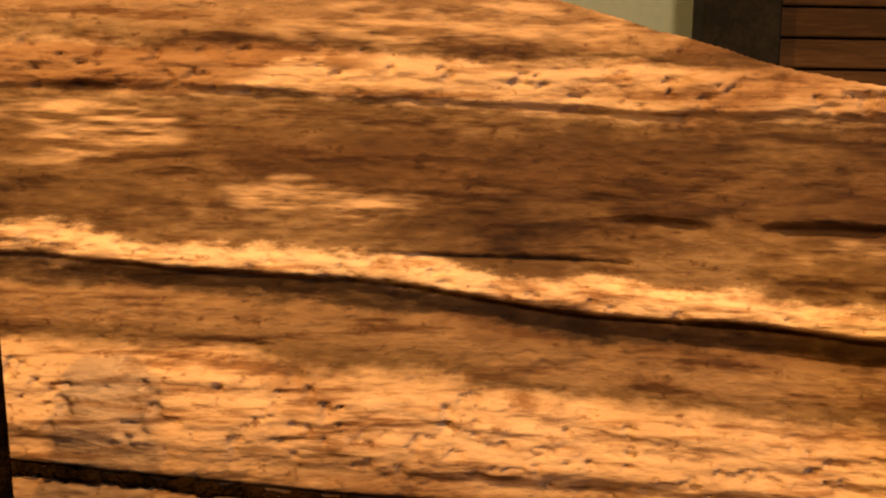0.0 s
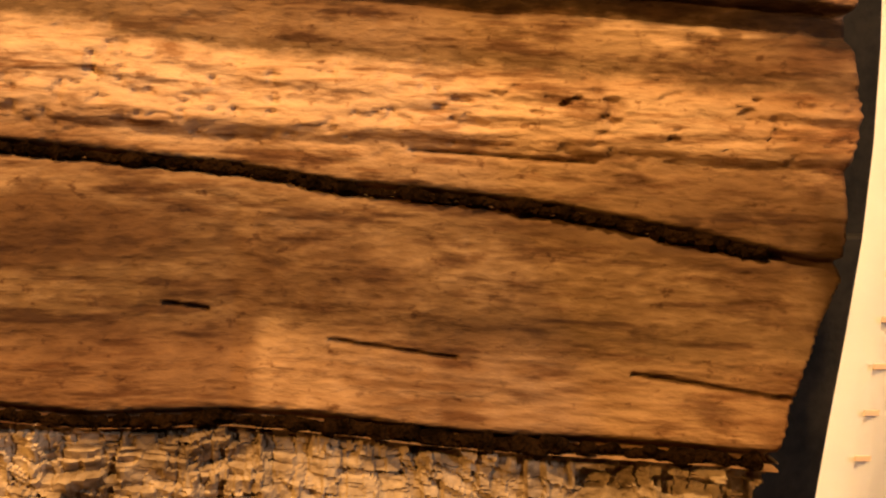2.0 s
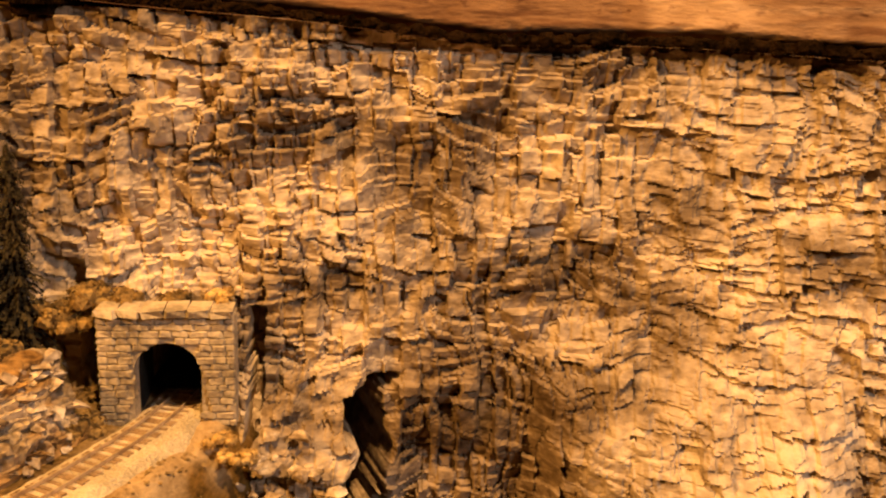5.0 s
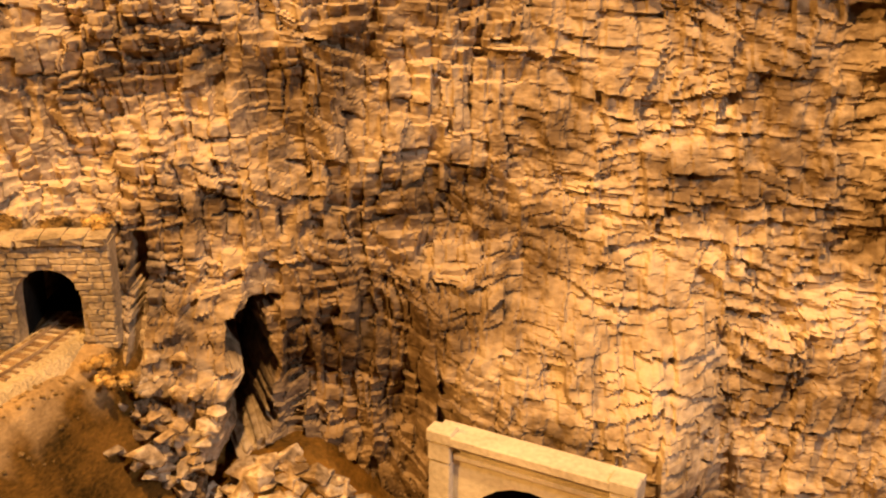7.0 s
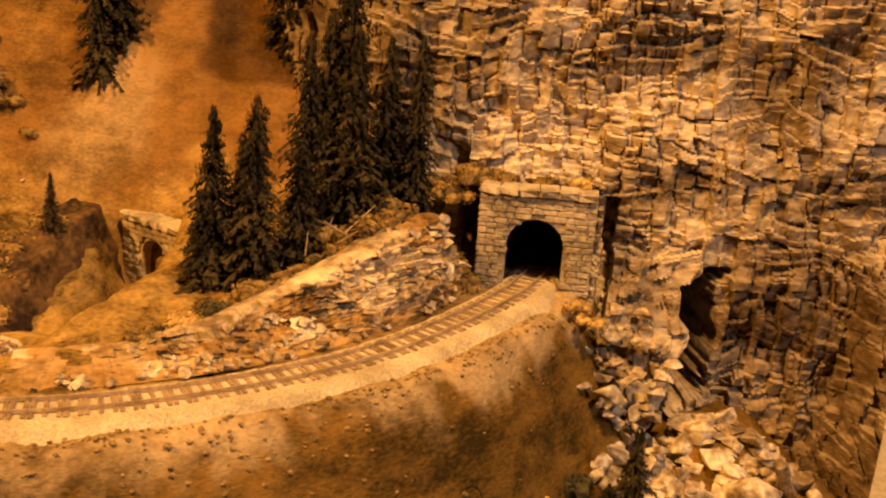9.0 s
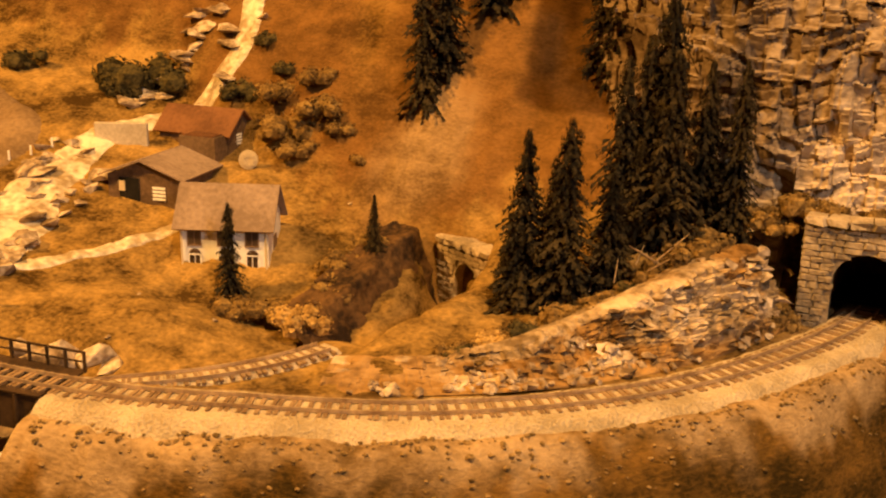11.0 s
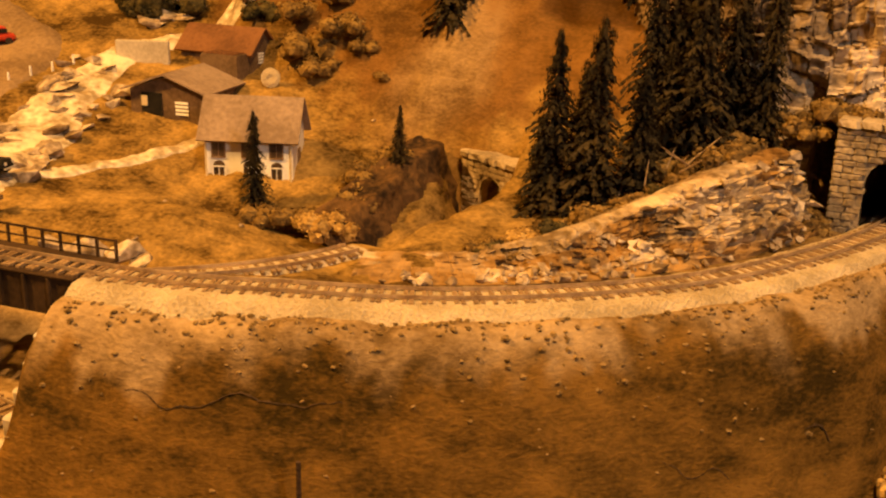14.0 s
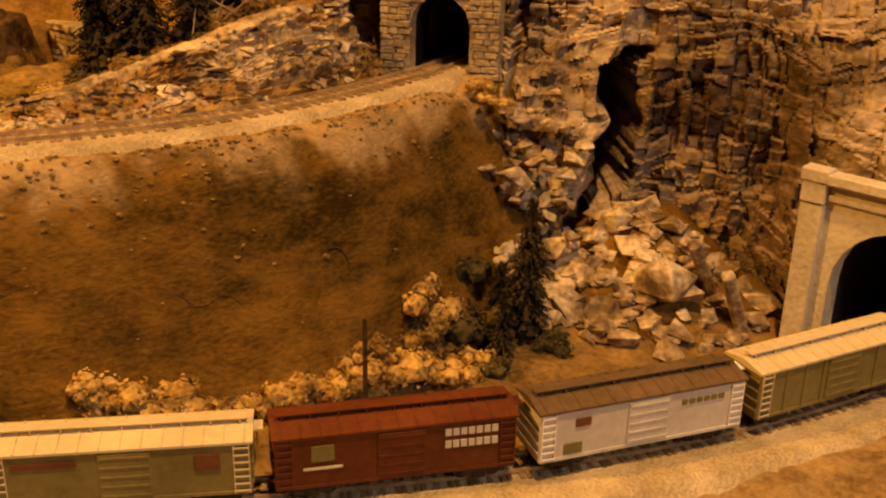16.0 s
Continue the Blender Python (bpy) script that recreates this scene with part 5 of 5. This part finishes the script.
BROWN_MARKS = letters(0.043, 0.037, 7, (0.0036, 0.0045), 0.0046, M_LETTER) + letters(0.043, 0.029, 7, (0.0036, 0.0045), 0.0046, M_LETTER) + [(-0.043, 0.032, 0.013, 0.010, M_OLIVE), (-0.043, 0.0225, 0.022, 0.0014, M_LETTER)]
OLIVE_MARKS = [(-0.040, 0.036, 0.034, 0.0035, M_MARK), (0.046, 0.032, 0.014, 0.010, M_MARK)]
SILVER_MARKS = [(-0.042, 0.034, 0.010, 0.0055, M_MARK)] + letters(0.040, 0.035, 6, (0.0038, 0.0035), 0.0052, M_OLIVE) + [(-0.048, 0.017, 0.012, 0.007, M_OLIVE)]
boxcar(-0.640, 0.232, 17, M_OLIVE, M_CREAM, "olive freight boxcar with a cream roof on the lower track", OLIVE_MARKS, ladder=M_CREAM)
boxcar(-0.503, 0.280, 21, M_CARBROWN, M_CARBROWN, "red-brown freight boxcar with pale lettering on the lower track", BROWN_MARKS)
boxcar(-0.364, 0.332, 24.5, M_OLIVE, M_CREAM, "olive freight boxcar with a cream roof on the lower track", OLIVE_MARKS, ladder=M_CREAM)
boxcar(-0.229, 0.399, 29.3, M_CARBROWN, M_CARBROWN, "red-brown freight boxcar with pale lettering on the lower track", BROWN_MARKS, ladder=M_CARBROWN)
boxcar(-0.0998, 0.4776, 36.1, M_SILVER, M_DKROOF, "pale grey freight boxcar with a ribbed dark brown roof", SILVER_MARKS, ladder=M_WHITE)
boxcar(0.016, 0.574, 43, M_OLIVE, M_CREAM, "ribbed freight boxcar with a cream roof entering the tunnel", [], ribs=True, ladder=M_CREAM)


# ---- buildings ----
def slab_roof(w, d, h, rise, over, thick):
    """A gable roof, ridge along x, over walls of height h."""
    bm = bmesh.new()
    n = math.hypot(d / 2, rise)
    for sgn in (-1, 1):
        dy, dz = sgn * d / 2 / n, -rise / n
        a = Vector((0, 0, h + rise + 0.001))
        b = a + Vector((0, dy, dz)) * (n + over)
        up = Vector((0, sgn * rise / n, d / 2 / n)) * thick
        vs = []
        for x in (-w / 2 - over, w / 2 + over):
            vs.append([bm.verts.new(p + Vector((x, 0, 0))) for p in (a, b, b + up, a + up)])
        for k in range(4):
            bm.faces.new((vs[0][k], vs[1][k], vs[1][(k + 1) % 4], vs[0][(k + 1) % 4]))
        bm.faces.new(vs[0])
        bm.faces.new(vs[1])
    bmesh.ops.recalc_face_normals(bm, faces=bm.faces)
    return bm


def gable_walls(w, d, h, rise):
    bm = bmesh.new()
    box(bm, 0, 0, h / 2, w, d, h)
    for x in (-w / 2, w / 2):
        v = [bm.verts.new(p) for p in ((x, -d / 2, h), (x, d / 2, h), (x, 0, h + rise))]
        bm.faces.new(v)
        v2 = [bm.verts.new((p.co.x - 0.002 * (1 if x > 0 else -1), p.co.y, p.co.z)) for p in v]
        bm.faces.new(v2[::-1])
    return bm


def window(parent, x, z, w, h, y, pane, frame, name="window", arch=False, label=""):
    bm = bmesh.new()
    for dx_ in (-w / 2, w / 2):
        box(bm, x + dx_, y, z, 0.0012, 0.0016, h + 0.0012)
    for dz_ in (-h / 2, h / 2):
        box(bm, x, y, z + dz_, w + 0.0012, 0.0016, 0.0012)
    box(bm, x, y, z, 0.0007, 0.0012, h)
    fr = part(name, bm, frame, parent, label)
    bm = bmesh.new()
    box(bm, x, y + 0.0003, z, w, 0.0012, h)
    if arch:
        bmesh.ops.create_cone(bm, segments=18, radius1=w / 2, radius2=w / 2, depth=0.0012, cap_ends=True, matrix=Matrix.Translation((x, y + 0.0003, z + h / 2)) @ Matrix.Rotation(math.pi / 2, 4, "X"))
    part("pane", bm, pane, fr)
    return fr


M_PANE = mat("dark_pane", (0.05, 0.03, 0.018), (0.10, 0.065, 0.04), rough=0.25, big=40, fine=200, bump=0.02, spec=0.5)
M_SHUTTER = mat("shutter_brown", (0.16, 0.10, 0.06), (0.27, 0.18, 0.11), big=40, fine=300, bump=0.1)
hs = empty("house", pose(-0.902, 0.688, 0.140, 0, 0, 25))
tagged(hs, "white plaster two-storey house with a grey-brown gable roof", "house")
part("wall", gable_walls(0.088, 0.062, 0.052, 0.034), M_WHITE, hs)
part("roof", slab_roof(0.088, 0.062, 0.052, 0.034, 0.007, 0.0022), M_ROOF, hs)
bm = bmesh.new()
box(bm, 0, 0, 0.001, 0.094, 0.068, 0.008, bevel=0.001)
part("plinth", bm, M_BLACK, hs)
for x in (-0.030, 0.0, 0.028):
    window(hs, x, 0.040, 0.013, 0.016, -0.0315, M_PANE, M_SHUTTER)
    window(hs, x, 0.016, 0.012, 0.013, -0.0315, M_PANE, M_WHITE, arch=True)
for x in (-0.0425, 0.0425):
    bm = bmesh.new()
    bmesh.ops.create_cone(bm, segments=8, radius1=0.0011, radius2=0.0011, depth=0.050, cap_ends=True, matrix=Matrix.Translation((x, -0.033, 0.027)))
    part("drainpipe", bm, M_CREAM, hs)
bm = bmesh.new()
box(bm, 0.0445, 0, 0.025, 0.0014, 0.014, 0.024)
part("door", bm, M_SHUTTER, hs)
bm = bmesh.new()
box(bm, -0.052, -0.030, 0.004, 0.022, 0.024, 0.003, bevel=0.0005)
part("porch_step", bm, M_BROWN, hs)

sal = empty("shed", pose(-1.035, 0.735, 0.183, 0, 0, 102))
tagged(sal, "low brown timber shed with a shallow gable roof", "shed", "mill buildings")
part("wall", gable_walls(0.075, 0.088, 0.036, 0.016), M_BROWN, sal)
part("roof", slab_roof(0.075, 0.088, 0.036, 0.016, 0.008, 0.002), M_ROOF, sal)
# the doorway is a black plate, standing in for the dark inside
for yy, zz, w_, h_, m_, nm in ((0.018, 0.020, 0.024, 0.026, M_BLACK, "doorway"), (-0.018, 0.018, 0.015, 0.016, M_WHITE, "louvre")):
    bm = bmesh.new()
    if nm == "louvre":
        for k in range(4):
            box(bm, -0.0385, yy, zz - 0.006 + 0.004 * k, 0.0012, w_, 0.0024)
    else:
        box(bm, -0.0380, yy, zz, 0.0012, w_, h_)
    part(nm, bm, m_, sal)
bm = bmesh.new()
box(bm, -0.0395, 0.026, 0.024, 0.001, 0.007, 0.011)
part("notice", bm, M_CREAM, sal)

mill = empty("mill", pose(-1.060, 0.842, 0.195, 0, 0, 6))
tagged(mill, "tall brown timber mill with a rusty gable roof", "mill", "mill buildings")
part("wall", gable_walls(0.094, 0.055, 0.052, 0.024), M_BROWN, mill)
part("roof", slab_roof(0.094, 0.055, 0.052, 0.024, 0.006, 0.002), M_RUST, mill)
bm = bmesh.new()
box(bm, 0.022, -0.040, 0.026, 0.048, 0.026, 0.052)
part("annex", bm, M_BROWN, mill, "flat-topped brown annex")
bm = bmesh.new()
for k in range(7):
    box(bm, 0.004 + 0.006 * k, -0.040, 0.0528, 0.004, 0.024, 0.0012)
part("deck", bm, M_RUST, mill)
for zz in (0.044, 0.020):
    bm = bmesh.new()
    for k in range(4):
        box(bm, 0.0478, -0.004, zz - 0.005 + 0.0034 * k, 0.0012, 0.010, 0.002)
    part("louvre", bm, M_WHITE, mill)

bm = bmesh.new()
box(bm, 0, 0, 0.014, 0.062, 0.006, 0.042, bevel=0.001)
wl = part("retaining_wall", bm, M_CONC)
wl.matrix_world = pose(-1.128, 0.772, 0.222, 0, 0, 28)
tagged(wl, "pale concrete retaining wall beside the shed", "wall")

# mill wheel, a plain disc with eight small blocks
bm = bmesh.new()
bmesh.ops.create_cone(bm, segments=16, radius1=0.011, radius2=0.011, depth=0.004, cap_ends=True, matrix=Matrix.Translation((0, 0, 0.011)) @ Matrix.Rotation(math.pi / 2, 4, "X"))
for k in range(8):
    box(bm, 0.006 * math.cos(k * 0.785), -0.0026, 0.011 + 0.006 * math.sin(k * 0.785), 0.004, 0.001, 0.004)
ww = part("grindstone", bm, M_CREAM)
ww.matrix_world = pose(-0.972, 0.808, ground_at(-0.972, 0.808), 0, 0, 25)
tagged(ww, "pale round mill wheel leaning by the mill", "grindstone")


# ---- vehicles, posts, timber frame ----
def car(x, y, yaw, paint, label):
    th = empty("car", pose(x, y, ground_at(x, y) + 0.0045, 0, 0, yaw))
    tagged(th, label, "car")
    bm = bmesh.new()
    box(bm, 0, 0, 0.0065, 0.046, 0.019, 0.0085, bevel=0.0025)
    box(bm, 0.015, 0, 0.0085, 0.014, 0.017, 0.007, bevel=0.002)
    part("body", bm, paint, th)
    bm = bmesh.new()
    vs = box(bm, -0.004, 0, 0.0145, 0.022, 0.016, 0.009)
    for v in vs:
        if v.co.z > 0.0145:
            v.co.x = -0.004 + (v.co.x + 0.004) * 0.75
            v.co.y *= 0.85
    bmesh.ops.bevel(bm, geom=list(bm.edges), offset=0.001, segments=1, affect="EDGES")
    part("cabin", bm, paint, th)
    bm = bmesh.new()
    box(bm, -0.004, 0, 0.0142, 0.0185, 0.0166, 0.005)
    part("side_window", bm, M_BLACK, th)
    for wx_ in (-0.014, 0.014):
        for sgn in (-1, 1):
            bm = bmesh.new()
            bmesh.ops.create_cone(bm, segments=16, radius1=0.0045, radius2=0.0045, depth=0.003, cap_ends=True, matrix=Matrix.Translation((wx_, sgn * 0.0088, 0.002)) @ Matrix.Rotation(math.pi / 2, 4, "X"))
            part("wheel", bm, M_IRON, th)
    bm = bmesh.new()
    for sgn in (-1, 1):
        box(bm, 0.0228, sgn * 0.006, 0.0085, 0.001, 0.003, 0.003)
    box(bm, 0.0233, 0, 0.004, 0.001, 0.018, 0.0015)
    part("bumper", bm, M_SILVER, th)


car(-1.290, 0.700, -115, M_RED, "red pickup truck parked on the dirt road")
car(-1.045, 0.478, 20, M_BLACK, "black car parked by the timber frame")
for k in range(6):
    t = k / 5
    x, y = -1.225 + 0.045 * t, 0.600 + 0.115 * t
    bm = bmesh.new()
    bmesh.ops.create_cone(bm, segments=8, radius1=0.0014, radius2=0.0012, depth=0.011, cap_ends=True, matrix=Matrix.Translation((0, 0, 0.0055)))
    ob = part("marker_post", bm, M_WHITE)
    ob.matrix_world = Matrix.Translation((x, y, ground_at(x, y)))
    tagged(ob, "short white marker post at the roadside", "post", "marker posts")
bm = bmesh.new()
for sgn in (-1, 1):
    box(bm, sgn * 0.010, 0, 0.024, 0.004, 0.004, 0.054, Matrix.Rotation(-sgn * 0.42, 4, "Y"))
box(bm, 0, 0, 0.018, 0.034, 0.004, 0.004)
af = part("timber_frame", bm, M_BROWN)
af.matrix_world = pose(-1.005, 0.440, ground_at(-1.005, 0.440), 0, 0, 25)
tagged(af, "brown timber A-frame standing by the track", "timber frame")


def pole(x, y, h, z=None):
    th = empty("telegraph_pole", Matrix.Translation((x, y, (ground_at(x, y) if z is None else z) - 0.003)))
    tagged(th, "thin brown wooden telegraph pole beside the track", "pole", "telegraph poles")
    bm = bmesh.new()
    bmesh.ops.create_cone(bm, segments=10, radius1=0.0019, radius2=0.0014, depth=h, cap_ends=True, matrix=Matrix.Translation((0, 0, h / 2)))
    part("shaft", bm, M_BARK, th)


pole(-0.268, 0.458, 0.082)
pole(-0.560, 0.283, 0.084)


# ---- bridge ----
br = empty("bridge", Matrix.Translation((0, 0, ZT)))
tagged(br, "dark brown plate girder railway bridge with a side railing", "bridge")
span = UPPER[(UPPER[:, 0] < -0.753) & (UPPER[:, 0] > -1.22)]
sd = np.gradient(span, axis=0)
sd /= np.linalg.norm(sd, axis=1)[:, None]
sn = np.stack([-sd[:, 1], sd[:, 0]], -1)


def beam(name, off, z0, z1, thick, material, parent):
    bm = bmesh.new()
    prev = None
    for k in range(0, len(span), 3):
        ring = []
        for o, z in ((-thick / 2, z0), (thick / 2, z0), (thick / 2, z1), (-thick / 2, z1)):
            q = span[k] + sn[k] * (off + o)
            ring.append(bm.verts.new((q[0], q[1], z)))
        if prev:
            for a in range(4):
                bm.faces.new((prev[a], prev[(a + 1) % 4], ring[(a + 1) % 4], ring[a]))
        else:
            bm.faces.new(ring)
        prev = ring
    bm.faces.new(prev)
    return part(name, bm, material, parent)


M_GIRDER = mat("girder_brown", (0.025, 0.014, 0.008), (0.07, 0.04, 0.02), rough=0.6, big=30, fine=200, bump=0.1)
for off in (-0.016, 0.016):
    g = beam("girder", off, -0.024, 0.0035, 0.003, M_GIRDER, br)
    for k in range(4, len(span), 5):
        bm = bmesh.new()
        q = span[k] + sn[k] * (off - 0.0024)
        box(bm, 0, 0, -0.010, 0.002, 0.003, 0.025, Matrix.Translation((q[0], q[1], 0)) @ Matrix.Rotation(math.atan2(sd[k][1], sd[k][0]), 4, "Z"))
        part("stiffener", bm, M_GIRDER, g)
    beam("flange", off, 0.0035, 0.0045, 0.007, M_GIRDER, br)
beam("walkway", 0.024, 0.002, 0.0035, 0.012, M_GIRDER, br)
beam("handrail", 0.029, 0.0165, 0.018, 0.0016, M_GIRDER, br)
beam("midrail", 0.029, 0.0095, 0.0105, 0.0014, M_GIRDER, br)
for k in range(2, len(span), 4):
    bm = bmesh.new()
    q = span[k] + sn[k] * 0.029
    box(bm, q[0], q[1], 0.010, 0.0018, 0.0018, 0.016)
    part("railing_post", bm, M_GIRDER, br)
ab = empty("abutment", pose(-0.752, 0.296, 0.06, 0, 0, 10))
tagged(ab, "pale stone bridge abutment with a stepped wing wall", "abutment")
bm = bmesh.new()
box(bm, 0.012, 0.03, 0.045, 0.022, 0.085, 0.10, bevel=0.002)
part("pier", bm, M_CONC, ab)
for k in range(5):
    bm = bmesh.new()
    box(bm, -0.004 - 0.007 * k, -0.016 - 0.004 * k, 0.044 - 0.009 * k, 0.012, 0.012, 0.096 - 0.020 * k, bevel=0.0018)
    part("wing_step", bm, M_CONC, ab)
rnd = random.Random(3)
for x, y, r in ((-0.848, 0.410, 0.030), (-0.822, 0.416, 0.024), (-0.874, 0.402, 0.024), (-0.800, 0.412, 0.013)):
    rock(x, y, r, rnd, "abutment_rock", "pale rock block beside the bridge end", "bridge rocks", flat=0.5, z=0.150, sink=0.38)
track("railway_track", spline([(-1.15, 0.33), (-0.98, 0.30), (-0.82, 0.285), (-0.79, 0.283)]), 0.078, "sandy track passing below the bridge", -1.2)

# ---- things round the top and the side of the layout ----
def sheet_x(z):
    """Left edge of the gently bowed paper sheet."""
    return float(np.interp(z, (0.33, 0.49, 0.57, 0.65, 0.72, 0.85, 0.95), (0.372, 0.374, 0.381, 0.386, 0.385, 0.373, 0.366)))


bm = bmesh.new()
prev = None
for k in range(13):
    f = k / 12
    z = 0.95 - 0.63 * f
    x, y = sheet_x(z), 0.58
    inset = 0.03 * max(0, f - 0.92) / 0.08
    row = [bm.verts.new((x + inset + 0.25 * j / 8, y - 0.10 * j / 8 + 0.006 * math.sin(j * 0.7), z - (0.03 * (j / 8) ** 0.5 if k == 12 else 0))) for j in range(9)]
    if prev:
        for j in range(8):
            bm.faces.new((prev[j], prev[j + 1], row[j + 1], row[j]))
    prev = row
geo = bmesh.ops.solidify(bm, geom=list(bm.faces), thickness=0.0006)
poster = part("paper_sheet", bm, M_PAPER, smooth=True)
tagged(poster, "white paper sheet with faint orange print hanging beside the cliff", "paper sheet")
M_PRINT = mat("orange_print", (0.75, 0.5, 0.3), (0.8, 0.58, 0.38), big=40, fine=200, bump=0.0)
for k in range(9):
    f = 0.30 + 0.055 * k
    bm = bmesh.new()
    box(bm, sheet_x(0.82 - 0.49 * f) + 0.022, 0.58 - 0.0065, 0.82 - 0.49 * f, 0.012, 0.0008, 0.003, bevel=0.0)
    part("print_bar", bm, M_PRINT, poster)
# board added behind the paper; its black stands for a dark gap
bm = bmesh.new()
box(bm, 0.66, 0.86, 0.28, 0.56, 0.02, 0.62, bevel=0.002)
tagged(part("gap_board", bm, M_BLACK), "black board added to stand for the dark gap beside the cliff", "board")
# backing added to carry the rim, black because this side lies in the dark
bm = bmesh.new()
box(bm, 0.60, 1.02, 0.48, 0.16, 0.10, 0.70, bevel=0.01)
shell = part("rim_backing", bm, M_BLACK)
tagged(shell, "added backing, black where the side is dark, with a pale tan rim", "plaster shell")
bm = bmesh.new()
box(bm, 0.60, 1.02, 0.875, 0.17, 0.11, 0.09, bevel=0.025)
part("rim", bm, M_SAND, shell, "pale tan rim")
bm = bmesh.new()
bmesh.ops.create_cone(bm, segments=14, radius1=0.034, radius2=0.024, depth=0.33, cap_ends=True, matrix=Matrix.Translation((-0.398, 0.80, 0.635)))
for v in bm.verts:
    v.co.x += 0.006 * noise.noise(v.co * 20)
bmesh.ops.bevel(bm, geom=list(bm.edges), offset=0.008, segments=2, affect="EDGES")
# the pillar's shade is put into its near-black colour
tagged(part("rock_pillar", bm, M_NEARBLACK), "rock pillar beside the banded face, its shade put in as near-black", "rock pillar")

# ---- room ----
pan = empty("plank_panel", pose(0.66, 2.40, 0.3))
tagged(pan, "brown wooden plank panelling on the back wall", "panelling")
for k in range(14):
    bm = bmesh.new()
    box(bm, 0.9, 0, 0.1 + 0.066 * k, 1.8, 0.02, 0.060, bevel=0.003)
    part("plank", bm, M_PLANK, pan)
bm = bmesh.new()
box(bm, 0.9, 0.02, 0.53, 1.8, 0.01, 0.95)
part("backing", bm, M_BLACK, pan)
bm = bmesh.new()
box(bm, 0.570, 2.38, 0.75, 0.165, 0.10, 3.3, bevel=0.005)
tagged(part("post", bm, M_BLACK), "black painted post beside the plank panelling", "post")
bm = bmesh.new()
for k in range(24):
    x = -0.2 + 0.026 * k
    box(bm, x, 2.98, 1.26 - 0.02 * math.sin(k * 0.13), 0.027, 0.006, 0.006)
tagged(part("cable", bm, M_BLACK), "thin dark cable along the painted wall", "cable")
# south, west and east walls and ceiling are unseen, dark to cut bounced light
for nm, c, d_, m_, lab in (("wall_north", (0, 3.05, 0.7), (8, 0.1, 3.5), M_WALL, "pale grey-blue painted room wall"), ("wall_south", (0, -3.05, 0.7), (8, 0.1, 3.5), M_PLANK, "unseen room wall, boarded brown to cut bounced light"), ("wall_west", (-4.05, 0, 0.7), (0.1, 6, 3.5), M_PLANK, "unseen room wall, boarded brown to cut bounced light"), ("wall_east", (4.05, 0, 0.7), (0.1, 6, 3.5), M_PLANK, "unseen room wall, boarded brown to cut bounced light"), ("floor", (0, 0, -1.05), (8, 6, 0.1), M_DARKWOOD, "dark floor of the room"), ("ceiling", (0, 0, 2.5), (8, 6, 0.1), M_PLANK, "unseen ceiling, boarded brown to cut bounced light")):
    bm = bmesh.new()
    box(bm, *c, *d_)
    tagged(part(nm, bm, m_), lab, nm.split("_")[0], kind="structure")
bm = bmesh.new()
box(bm, -0.64, 0.75, -0.09, 2.54, 1.5, 0.10, bevel=0.004)
tb = part("layout_table", bm, M_DARKWOOD)
for x in (-1.8, 0.5):
    for y in (0.1, 1.4):
        bm = bmesh.new()
        box(bm, x, y, -0.57, 0.07, 0.07, 0.86)
        part("leg", bm, M_DARKWOOD, tb)
tagged(tb, "dark wooden table carrying the railway layout", "table")
